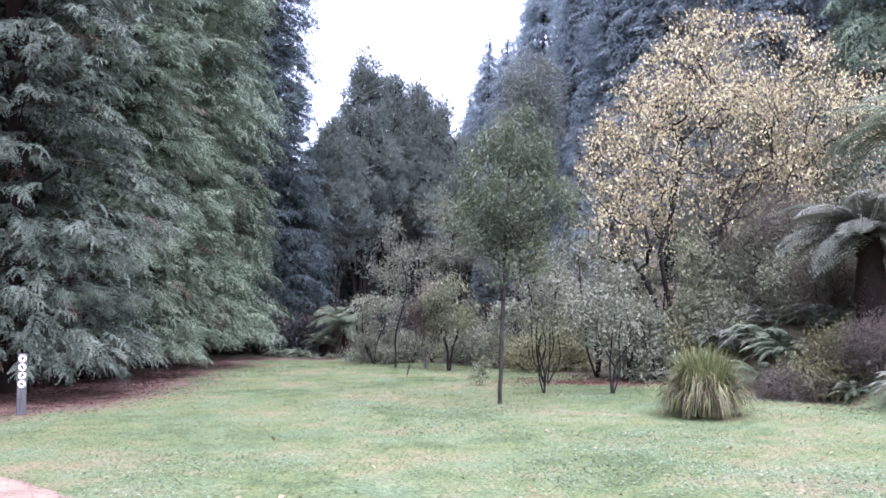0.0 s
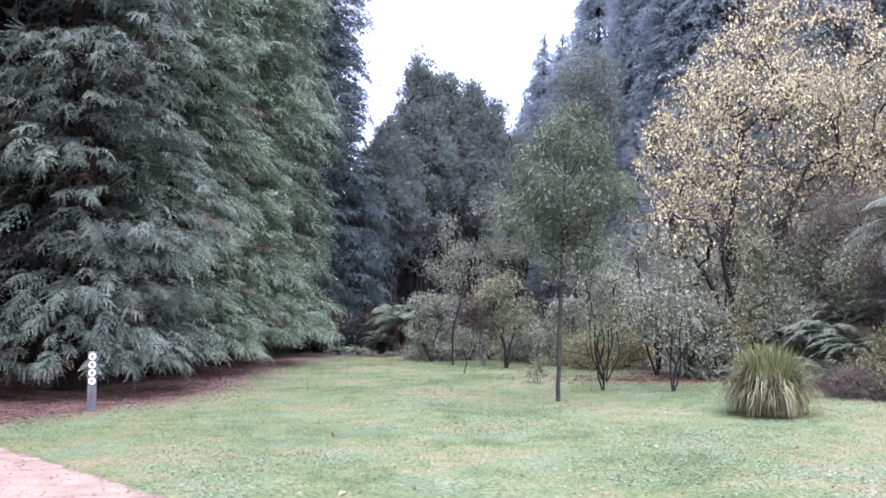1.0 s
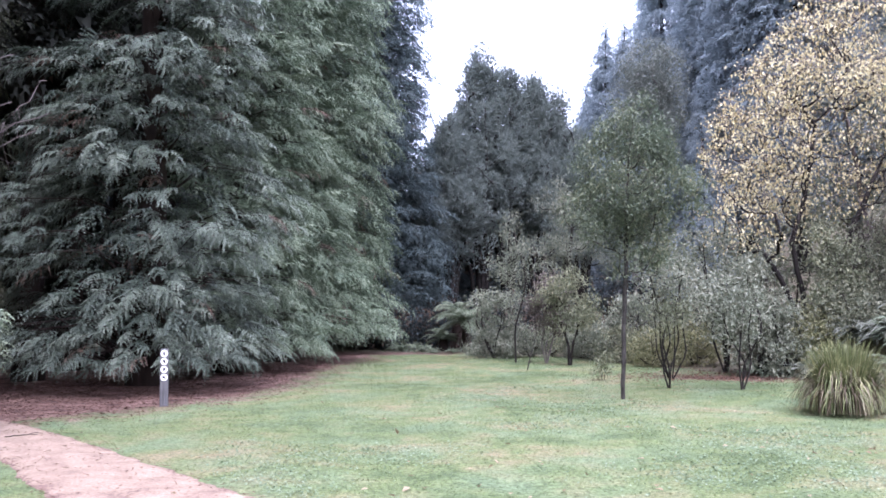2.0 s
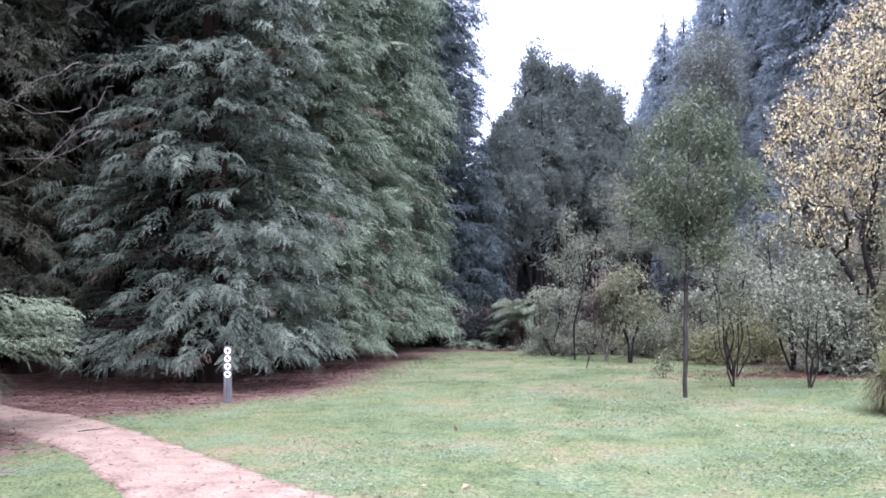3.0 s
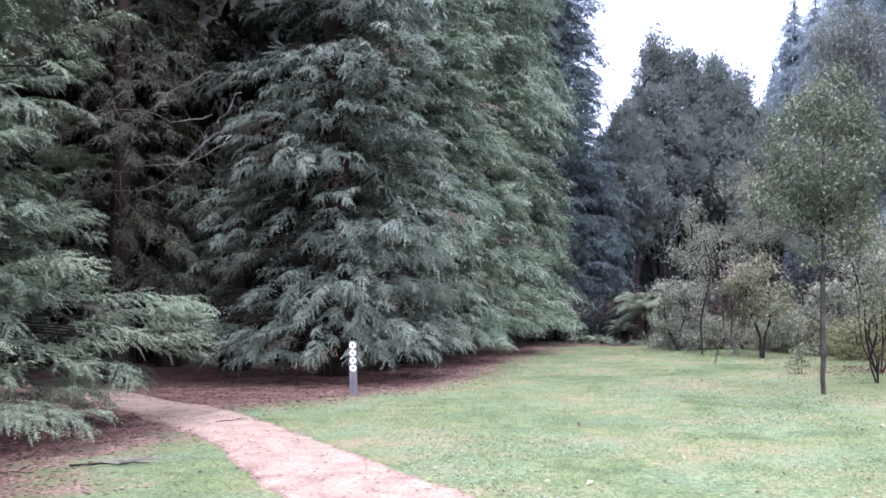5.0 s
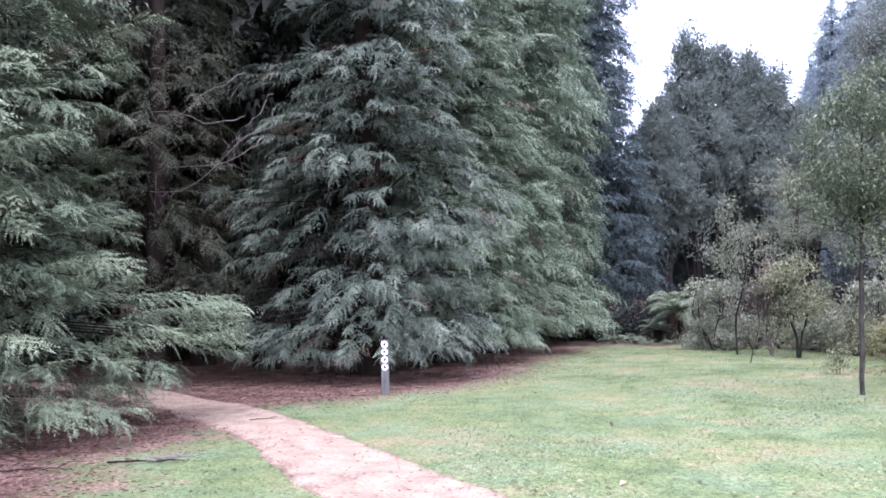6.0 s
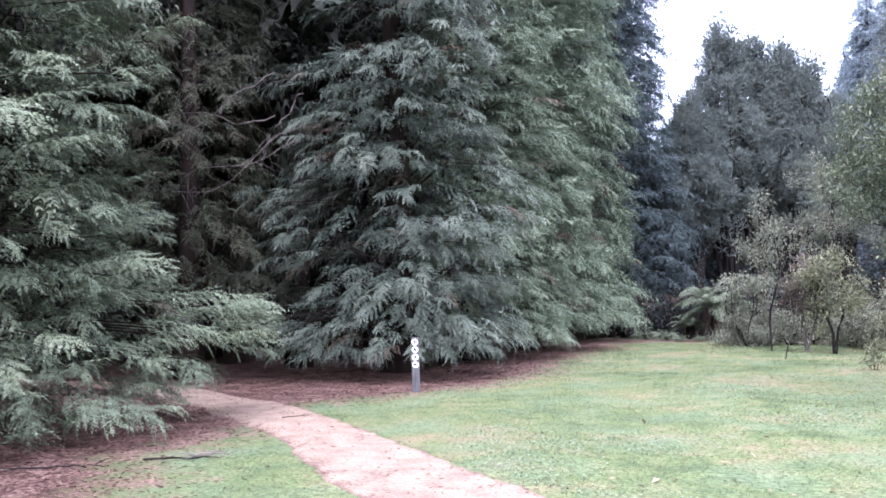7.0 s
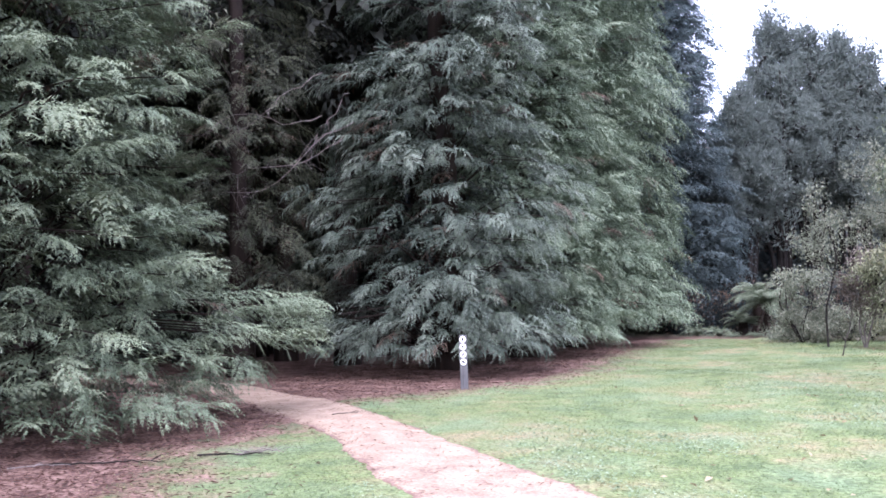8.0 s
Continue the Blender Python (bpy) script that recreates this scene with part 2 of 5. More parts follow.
M_NEEDLE = leaf_material("fallen_needles", (0.028, 0.015, 0.011), (0.086, 0.048, 0.039), (0.2, 0.132, 0.109))
M_LITTER = leaf_material("brown_leaves", (0.055, 0.032, 0.022), (0.125, 0.072, 0.05), (0.25, 0.165, 0.12))
M_FALLEN = leaf_material("fallen_leaves", (0.13, 0.095, 0.055), (0.22, 0.172, 0.11), (0.34, 0.285, 0.2))
B_RED = bark_material("redwood_bark", (0.012, 0.009, 0.008), (0.036, 0.026, 0.022))
B_DARK = bark_material("dark_bark", (0.009, 0.008, 0.0075), (0.030, 0.026, 0.023))
B_GREY = bark_material("grey_bark", (0.060, 0.052, 0.048), (0.190, 0.170, 0.155), scale=16, stretch=0.6)
B_AUT = bark_material("grey_brown_bark", (0.060, 0.050, 0.046), (0.185, 0.160, 0.148), scale=18)
B_TWIG = bark_material("bare_twigs", (0.085, 0.072, 0.068), (0.190, 0.165, 0.155), scale=20)
B_FERN = bark_material("fern_trunk", (0.008, 0.006, 0.005), (0.028, 0.020, 0.016), scale=22, stretch=0.5)
B_LICHEN = bark_material("lichened_bark", (0.012, 0.010, 0.009), (0.058, 0.055, 0.049), scale=12, stretch=0.6)
B_POST = bark_material("weathered_post", (0.060, 0.060, 0.063), (0.125, 0.125, 0.128), scale=30, stretch=0.08)
M_DISC = plain_material("white_marker", (0.80, 0.79, 0.78), 0.4, 0.05)
M_ARROW = plain_material("dark_marker_print", (0.03, 0.03, 0.045), 0.5, 0.2)


# ---------------------------------------------------------------- mesh tools
def mesh_of(name, verts, faces, mat, smooth=False):
    """A mesh from vertex and face arrays; faces is one array (triangles or quads) or a list of arrays."""
    groups = faces if isinstance(faces, list) else [faces]
    groups = [np.asarray(g, dtype=np.int32) for g in groups if len(g)]
    verts = np.asarray(verts, dtype=np.float32)
    me = bpy.data.meshes.new(name)
    me.vertices.add(len(verts))
    me.vertices.foreach_set("co", verts.ravel())
    loops = np.concatenate([g.ravel() for g in groups])
    sizes = np.concatenate([np.full(len(g), g.shape[1], dtype=np.int32) for g in groups])
    me.loops.add(len(loops))
    me.loops.foreach_set("vertex_index", loops)
    me.polygons.add(len(sizes))
    me.polygons.foreach_set("loop_start", np.concatenate([[0], np.cumsum(sizes)[:-1]]).astype(np.int32))
    me.polygons.foreach_set("use_smooth", np.full(len(sizes), smooth))
    me.update(calc_edges=True)
    me.materials.append(mat)
    return me


def part(name, me, parent, label="", kind=""):
    ob = new(name, me)
    ob.parent = parent
    return tagged(ob, label, kind=kind)


def base_at(name, x, y, label, category, group="", z=None):
    ob = new(name)
    ob.location = (x, y, height(x, y) if z is None else z)
    return tagged(ob, label, category, group)


def unit(v):
    return v / np.maximum(np.linalg.norm(v, axis=-1, keepdims=True), 1e-9)


def frames(forward, up):
    """Turning matrices (n, 3, 3) whose columns are side, forward and up."""
    f = unit(forward)
    s = unit(np.cross(f, up))
    u = np.cross(s, f)
    return np.stack([s, f, u], axis=2)


def scatter(template, tris, turn, scale, place):
    """All copies of a small template: (k, 3) points, (m, 3) triangles, at n turns, scales and places."""
    v = np.einsum("nij,kj->nki", turn, template) * np.asarray(scale)[:, None, None] + place[:, None, :]
    f = tris[None] + (np.arange(len(place)) * len(template))[:, None, None]
    return v.reshape(-1, 3), f.reshape(-1, tris.shape[1])


def tubes(lines, sides=5):
    """Tapered round limbs along polylines [(points (n, 3), radii (n,)), ...]."""
    vs, fs, at = [], [], 0
    ang = np.linspace(0, 2 * np.pi, sides, endpoint=False)
    for pts, rad in lines:
        pts, rad = np.asarray(pts, float), np.asarray(rad, float)
        d = unit(np.gradient(pts, axis=0))
        ref = np.where(np.abs(d[:, 2:3]) > 0.9, [[1.0, 0, 0]], [[0, 0, 1.0]])
        a = unit(np.cross(d, ref))
        b = np.cross(d, a)
        ring = pts[:, None] + rad[:, None, None] * (a[:, None] * np.cos(ang)[None, :, None] + b[:, None] * np.sin(ang)[None, :, None])
        vs.append(ring.reshape(-1, 3))
        n = len(pts)
        i, j = np.meshgrid(np.arange(n - 1), np.arange(sides), indexing="ij")
        k = (j + 1) % sides
        fs.append(np.stack([i * sides + j, i * sides + k, (i + 1) * sides + k, (i + 1) * sides + j], -1).reshape(-1, 4) + at)
        at += n * sides
    return np.concatenate(vs), np.concatenate(fs)


def kite(length, width, fold=0.25, belly=0.45):
    """One leaf along +y, folded along its midrib: 4 points, 2 triangles."""
    return np.array([(0, 0, 0), (-width / 2, length * belly, width * fold), (0, length, -length * 0.06), (width / 2, length * belly, width * fold)]), np.array([(0, 2, 1), (0, 3, 2)])


def join(pieces):
    vs, fs, at = [], [], 0
    for v, f in pieces:
        vs.append(np.asarray(v))
        fs.append(np.asarray(f) + at)
        at += len(v)
    return np.concatenate(vs), np.concatenate(fs)


def turned(v, rz=0.0, rx=0.0, move=(0, 0, 0)):
    c, s = math.cos(rz), math.sin(rz)
    cx, sx = math.cos(rx), math.sin(rx)
    v = v @ np.array([[1, 0, 0], [0, cx, -sx], [0, sx, cx]]).T
    return v @ np.array([[c, -s, 0], [s, c, 0], [0, 0, 1]]).T + np.array(move)


def blade(length, width):
    """One narrow twig or needle tuft along +y: a single pointed triangle."""
    return np.array([(-width / 2, 0, 0), (width / 2, 0, 0), (0, length, -0.1 * length)]), np.array([(0, 1, 2)])


def spray_template(rng, pairs=5, reach=0.10, width=0.024, length=0.27, droop=0.3):
    """A flat, drooping conifer spray: narrow leafy twigs in pairs along a stem, hanging at their tips."""
    bits = []
    for i in range(pairs):
        u = (i + 0.5) / pairs
        for side in (-1, 1):
            v, f = blade(reach * (1.2 - 0.55 * u) * rng.uniform(0.75, 1.25), width * rng.uniform(0.8, 1.25))
            v = v + np.array([0, 0, 1]) * np.abs(v[:, :1]) * rng.uniform(-0.5, 0.5)
            bits.append((turned(v, -side * rng.uniform(0.5, 0.95), -rng.uniform(0.0, 0.4), (0, u * length, -droop * 0.5 * length * u * u)), f))
    v, f = blade(reach * 1.1, width)
    bits.append((turned(v, rng.uniform(-0.2, 0.2), -droop, (0, length * 0.9, -droop * 0.45 * length)), f))
    v, f = blade(length * 1.1, width * 0.8)
    bits.append((turned(v, 0, -droop * 0.35), f))
    return join(bits)


# ---------------------------------------------------------------- the lie of the land
LAWN = np.array([(-5.2, -4), (-5.5, 4.0), (-5.9, 5.2), (-7.2, 6.4), (-7.0, 7.5), (-7.2, 8.8), (-8.2, 10.4), (-7.4, 11.6), (-6.7, 13.1), (-6.3, 14.8),
                 (-6.0, 17.0), (-6.6, 21.0), (-7.0, 25.0), (-7.0, 30.4), (-3.5, 31.2), (-0.9, 29.4), (0.9, 26.6), (2.4, 25.2),
                 (3.2, 21.8), (5.2, 20.2), (5.6, 18.6), (7.0, 17.4), (7.4, 15.6), (7.2, 13.0), (8.0, 8.0), (9.0, -4.0)])
PATH_MID = np.array([(-22.0, 13.4), (-13.4, 12.8), (-11.2, 12.1), (-9.0, 10.9), (-7.1, 9.55), (-6.2, 8.95), (-5.28, 8.2), (-4.45, 7.4), (-3.77, 6.75), (-3.05, 6.15), (-1.8, 5.2), (0.2, 3.8), (2.6, 2.4), (9.0, -1.2), (30.0, -12.0)])
PATH_HALF = np.array([0.65, 0.65, 0.65, 0.64, 0.66, 0.60, 0.60, 0.66, 0.69, 0.72, 0.72, 0.75, 0.75, 0.75, 0.75])


def lawn_distance(x, y):
    """How far inside (positive) or outside (negative) the mown grass a place lies."""
    p = np.stack([np.asarray(x, float).ravel(), np.asarray(y, float).ravel()], 1)
    best, inside = np.full(len(p), 1e9), np.zeros(len(p), bool)
    for a, b in zip(LAWN, np.roll(LAWN, -1, axis=0)):
        e = b - a
        t = np.clip(((p - a) @ e) / (e @ e), 0, 1)
        best = np.minimum(best, np.linalg.norm(p - a - t[:, None] * e, axis=1))
        cross = ((a[1] > p[:, 1]) != (b[1] > p[:, 1])) & (p[:, 0] < (b[0] - a[0]) * (p[:, 1] - a[1]) / (b[1] - a[1] + 1e-12) + a[0])
        inside ^= cross
    return np.where(inside, best, -best).reshape(np.shape(x))


def path_distance(x, y):
    """Distance to the footpath's edge: negative on the path."""
    p = np.stack([np.asarray(x, float).ravel(), np.asarray(y, float).ravel()], 1)
    best = np.full(len(p), 1e9)
    for i in range(len(PATH_MID) - 1):
        a, e = PATH_MID[i], PATH_MID[i + 1] - PATH_MID[i]
        t = np.clip(((p - a) @ e) / (e @ e), 0, 1)
        best = np.minimum(best, np.linalg.norm(p - a - t[:, None] * e, axis=1) - (PATH_HALF[i] * (1 - t) + PATH_HALF[i + 1] * t))
    return best.reshape(np.shape(x))


def smooth01(u):
    u = np.clip(u, 0, 1)
    return u * u * (3 - 2 * u)


def heights(x, y):
    """The ground: a level lawn, a fern bank and hillside on one side, a gentle rise far ahead."""
    x, y = np.asarray(x, float), np.asarray(y, float)
    foot = np.interp(y, [-40, 8, 13, 16, 19, 22, 26, 32, 45, 80, 200], [10, 8.6, 7.3, 7.3, 6.2, 5.2, 4.6, 4.4, 5.0, 4.0, 0.0])
    u = x - foot
    bank = 1.35 * smooth01((u + 0.2) / 1.4) + 0.36 * np.clip(u - 1.1, 0, 120)
    far = 0.05 * np.clip(y - 42, 0, 400) + 0.0004 * np.clip(y - 60, 0, 300) ** 2 * 0.4
    ripple = 0.025 * np.sin(x * 0.9 + 1.3) * np.sin(y * 0.7) + 0.012 * np.sin(x * 2.3 + y * 1.7)
    return bank + far + ripple


def height(x, y):
    return float(heights(x, y))


def graded(lo, hi, step, far, growth=1.22):
    inner = np.arange(lo, hi + step / 2, step)
    out, s, v = [], step, 0.0
    while v < far:
        s *= growth
        v += s
        out.append(v)
    out = np.array(out)
    return np.concatenate([(lo - out)[::-1], inner, hi + out])


def leaf_drift(x, y):
    """Where brown leaves have gathered beneath the lawn shrubs."""
    return 1.1 * np.exp(-((x - 3.7) ** 2 / 3.2 + (y - 19.9) ** 2 / 1.1))


def build_ground():
    xs, ys = graded(-14, 10, 0.2, 1600), graded(3, 33, 0.22, 1600)
    X, Y = np.meshgrid(xs, ys)
    Z = heights(X, Y)
    nx, ny = len(xs), len(ys)
    idx = np.arange(nx * ny).reshape(ny, nx)
    quads = np.stack([idx[:-1, :-1], idx[:-1, 1:], idx[1:, 1:], idx[1:, :-1]], -1).reshape(-1, 4)
    me = mesh_of("ground", np.stack([X, Y, Z], -1).reshape(-1, 3), quads, M_GROUND, True)
    d = lawn_distance(X, Y)
    litter = np.clip(np.maximum(np.where(X < -4.2, 0.66 - d * np.where(d > 0, 0.36, 0.75), 0.28 - d * 0.75), leaf_drift(X, Y)), 0, 1)
    attr = me.attributes.new("litter", "FLOAT", "POINT")
    attr.data.foreach_set("value", litter.ravel().astype(np.float32))
    red = me.attributes.new("redwood_litter", "FLOAT", "POINT")
    near_shrub = leaf_drift(X, Y)
    red.data.foreach_set("value", np.clip(np.maximum(smooth01((-3.0 - X) / 2.5) * smooth01((34 - Y) / 3), near_shrub), 0, 1).ravel().astype(np.float32))
    tagged(new("ground", me), "level lawn turf running into red-brown needle litter and a rising bank", "ground", kind="structure")


def build_path():
    rng = np.random.default_rng(5)
    t = np.linspace(0, len(PATH_MID) - 1, 260)
    k = np.arange(len(PATH_MID))
    mid = np.stack([np.interp(t, k, PATH_MID[:, 0]), np.interp(t, k, PATH_MID[:, 1])], 1)
    for _ in range(12):
        mid[1:-1] = (mid[:-2] + 2 * mid[1:-1] + mid[2:]) / 4
    half = np.interp(t, k, PATH_HALF)
    side = unit(np.stack([-np.gradient(mid[:, 1]), np.gradient(mid[:, 0])], 1))
    across = np.linspace(-1, 1, 15)
    wob = np.convolve(rng.normal(0, 1, 300), np.ones(5) / 5, "same")[:260] * 0.07
    wob2 = np.convolve(rng.normal(0, 1, 300), np.ones(5) / 5, "same")[:260] * 0.07
    w = half[:, None] * across[None] + np.where(across[None] > 0, wob[:, None], wob2[:, None]) * np.abs(across[None]) ** 3
    P = mid[:, None] + side[:, None] * w[..., None]
    z = heights(P[..., 0], P[..., 1]) + 0.016 - 0.03 * np.abs(across[None]) ** 10
    idx = np.arange(260 * 15).reshape(260, 15)
    quads = np.stack([idx[:-1, :-1], idx[:-1, 1:], idx[1:, 1:], idx[1:, :-1]], -1).reshape(-1, 4)
    me = mesh_of("path", np.concatenate([P, z[..., None]], -1).reshape(-1, 3), quads[:, ::-1], M_PATH, True)
    verge = me.attributes.new("verge", "FLOAT", "POINT")
    verge.data.foreach_set("value", np.tile(np.abs(across) ** 3, 260).astype(np.float32))
    tagged(new("path", me), "pale pinkish gravel footpath curving in under the redwoods", "path", kind="structure")


build_ground()
build_path()


# ---------------------------------------------------------------- trees
def bough_template(rng, length, wide, step, droop, pinna, girth, comb, lift=0.0):
    """One flat bough of a conifer along +y: branchlets in two ranks, each a comb of leafy twigs, arching down to its rim.
    Returns points, triangles and how far out on the bough each point lies."""
    vs, out = [], []
    n = int(length / step)
    bend = rng.normal(0, 0.08)
    for i in range(n):
        u = (i + 0.6) / n
        for side in (-1, 1):
            if rng.uniform() < 0.08:
                continue
            y0 = u * length + rng.normal(0, step * 0.3)
            at = np.array([bend * length * u * u, y0, lift * y0 * 0.5 - 0.4 * droop * length * u ** 3])
            ln = wide * (0.35 + 0.65 * math.sin(math.pi * min(1.0, 0.2 + 0.72 * u)) ** 0.8) * rng.uniform(0.6, 1.2)
            fan = radians(rng.uniform(38, 62)) * (1 - 0.45 * u)
            d = np.array([side * math.sin(fan), math.cos(fan), 0.0])
            down = droop * rng.uniform(0.5, 1.6) * (0.7 + 0.5 * u)
            tilt = rng.normal(0, 0.22)
            m = max(2, int(ln / comb))
            for k in range(m + 1):
                w = (k + 0.4) / m
                p = at + d * ln * w + np.array([0, 0, tilt * ln * w - down * ln * w * w])
                for sd in ((-1, 1) if k < m else (0,)):
                    turn = 0.75 * sd * rng.uniform(0.7, 1.3)
                    c, q = math.cos(turn), math.sin(turn)
                    e = np.array([d[0] * c - d[1] * q, d[0] * q + d[1] * c, tilt - 2 * down * w + rng.normal(0, 0.2)])
                    e = e / np.linalg.norm(e) * pinna * (1.15 - 0.45 * w) * rng.uniform(0.75, 1.25)
                    f = np.array([-e[1], e[0], 0.0])
                    f = f / (np.linalg.norm(f) + 1e-9) * girth * 0.5
                    f[2] = rng.normal(0, 0.3) * girth
                    vs += [p - f, p + f, p + e + np.array([0, 0, -0.12 * pinna])]
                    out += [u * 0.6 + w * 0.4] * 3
    v = np.array(vs)
    return v, np.arange(len(v)).reshape(-1, 3), np.array(out)


def conifer(name, x, y, tall, spread, mat, bark, label, seed, low=0.6, detail_to=9.0, trunk_r=0.35, pad=1.25, wide=0.42, step=0.06, pinna=0.065, girth=0.014, comb=0.034,
            droop=0.5, pitch=(-0.75, -0.2), tier=0.42, crowd=0.62, profile=0.75, rough=0.3, holes=0.25, shade=0.0, shade_from=180, fill=0.6, shelf=0.85, coarse=2.2, skirt=0.4, lift=0.0, extra=(), hollows=(), flare=0.0, flare_to=0,
            tones=(0.5, 0.17), brown=0.02, group="", category="tree"):
    """A conifer of drooping flat boughs in loose tiers that overlap like shingles. Above detail_to the boughs are coarser.
    pitch: how steeply the boughs hang; rough: how uneven the outline is; holes: how much is left open in patches;
    shelf: how often a bough has a lesser one on each side;
    shade: how much thinner it is on the side turned to its neighbours (shade_from, degrees); fill: boughs deeper in.
    flare: how much farther the crown reaches on its open side (flare_to, degrees). extra: long limbs (height, bearing, length); hollows: (bearing, height, half-angle, half-height) where boughs are missing."""
    rng = np.random.default_rng(seed)
    tree = base_at(name, x, y, label, category, group)
    zs = np.linspace(0, tall - 0.6 * pad, 14)
    lean = rng.normal(0, 0.05, (14, 2)).cumsum(0) * 0.5
    trunk = [(np.column_stack([lean[:, 0], lean[:, 1], zs - 0.1]), trunk_r * (1 - zs / tall * 0.93) + np.where(zs < 0.3, trunk_r * 0.35, 0))]
    boughs, z = [], low
    ph = rng.uniform(0, 6.28, 6)
    while z < tall - 0.3:
        big = 1.0 if z < detail_to else coarse
        rad = spread * (1 - np.clip(z / tall, 0, 1)) ** profile
        closed = z >= detail_to
        n = max(4, int(2 * np.pi * rad / (crowd * big * (0.6 if closed else 1.0))))
        for a in rng.uniform(0, 2 * np.pi) + np.arange(n) * 2 * np.pi / n + rng.normal(0, 0.6 / n, n):
            lump = (math.sin(2 * a + ph[0] + 0.5 * z / pad) + math.sin(3 * a + ph[1] - 1.1 * z / pad) + math.sin(5 * a + ph[2] + 1.9 * z / pad)) / 3
            if not closed and (rng.uniform() < holes * (0.6 - 1.6 * lump) or shade and math.cos(a - radians(shade_from)) > 0.35 and rng.uniform() < shade):
                continue
            if any(abs((math.degrees(a) - hb + 180) % 360 - 180) < ha and abs(z - hz) < hh for hb, hz, ha, hh in hollows) and rng.uniform() < 0.93:
                continue
            ln = rad * rng.uniform(0.8, 1.03) * (1 + rough * lump) * (1 + flare * max(0.0, math.cos(a - radians(flare_to))))
            z1 = z + rng.normal(0, tier * big * 0.3)
            boughs.append((z1, a, max(ln, 0.55 * pad), big, 0))
            for off in (-2, -1, 1, 2) if big == 1.0 else ():
                if rng.uniform() < shelf:
                    boughs.append((z1 + rng.normal(-0.04, 0.07), a + off * rng.uniform(0.7, 1.2) * wide * 1.1 / max(ln, 1.0), max(ln * (1.0 - 0.07 * abs(off)) * rng.uniform(0.9, 1.02), 0.2), rng.uniform(0.75, 0.98), 3))
            if fill and rng.uniform() < fill:
                boughs.append((z + tier * big * rng.uniform(0.2, 0.8), a + rng.normal(0, 0.2), max(ln * rng.uniform(0.5, 0.75), 0.2), big * 1.1, 1))
                if big == 1.0:
                    boughs.append((z + tier * rng.uniform(0.2, 0.8), a + rng.normal(0, 0.2), max(ln * rng.uniform(0.25, 0.5), 0.2), 1.2, 1))
        z += tier * big * (0.5 if rad < 1.3 * pad else 1.0)
    boughs += [(h, radians(b), ln, 1.0, 2) for h, b, ln in extra]
    # four full boughs, two thin ones for the depth of the crown
    kinds = [bough_template(rng, pad, wide * rng.uniform(0.85, 1.15), step, droop * rng.uniform(0.7, 1.3), pinna, girth, comb, lift) for _ in range(4)]
    kinds += [bough_template(rng, pad, wide * 1.1, step * 1.5, droop, pinna * 1.5, girth * 1.7, comb * 1.6, lift) for _ in range(2)]
    limbs, where, size, heading, kind, tone = [], [], [], [], [], []
    for z0, a, ln, big, deep in boughs:
        reach = min(pad * big * rng.uniform(0.75, 1.2), ln * 0.95)
        hang = rng.uniform(*pitch) * (0.5 if deep == 2 else 1.0)
        yaw = a + rng.normal(0, 0.42)
        root = np.array([math.cos(a), math.sin(a), 0]) * max(ln - reach * math.cos(hang), 0.02) + [0, 0, z0 + 0.25 * rng.uniform(0, 1) * (ln - reach) * 0.3]
        ahead = np.array([math.cos(yaw) * math.cos(hang), math.sin(yaw) * math.cos(hang), math.sin(hang)])
        tip_z = root[2] + reach * (ahead[2] - droop * 0.5)
        if tip_z < skirt:
            root[2] += skirt - tip_z + rng.uniform(0, 0.15)
        if deep in (0, 2) and rng.uniform() < (0.6 if deep == 0 else 0.2):
            limbs.append((np.array([[0, 0, max(root[2] - 0.3 * ln * rng.uniform(0.3, 1.2), 0.2)], root * [0.55, 0.55, 1] + [0, 0, 0.04 * ln], root, root + ahead * reach * 0.5 - [0, 0, droop * reach * 0.12]]),
                          np.array([0.008 + 0.004 * ln, 0.006 + 0.003 * ln, 0.008, 0.002])))
        where.append(root)
        size.append(reach / pad)
        heading.append((ahead, np.array([0, 0, 1.0]) + rng.normal(0, 0.32, 3)))
        kind.append(rng.integers(0, 4) if deep != 1 and big <= 1.0 else rng.integers(4, 6))
        # inner boughs get a darker tone: crown shade put into the colour
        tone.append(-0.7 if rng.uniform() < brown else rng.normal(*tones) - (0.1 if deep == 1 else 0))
    where, size, kind, tone = np.array(where), np.array(size), np.array(kind), np.array(tone)
    turn = frames(np.array([h[0] for h in heading]), np.array([h[1] for h in heading]))
    bits, tints = [], []
    for k in range(6):
        mine = kind == k
        if mine.any():
            bits.append(scatter(kinds[k][0], kinds[k][1], turn[mine], size[mine], where[mine]))
            # tips lighter: new growth, with painted light-and-dark contrast on top
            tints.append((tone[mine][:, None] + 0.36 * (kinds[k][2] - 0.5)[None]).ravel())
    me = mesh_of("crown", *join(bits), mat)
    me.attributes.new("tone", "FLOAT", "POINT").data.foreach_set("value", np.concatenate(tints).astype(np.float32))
    part("trunk", mesh_of("trunk", *tubes(trunk, 12), bark, True), tree)
    part("boughwork", mesh_of("boughwork", *tubes(limbs, 3), bark, True), tree, kind="stuff")
    part("crown", me, tree, kind="stuff")
    return tree


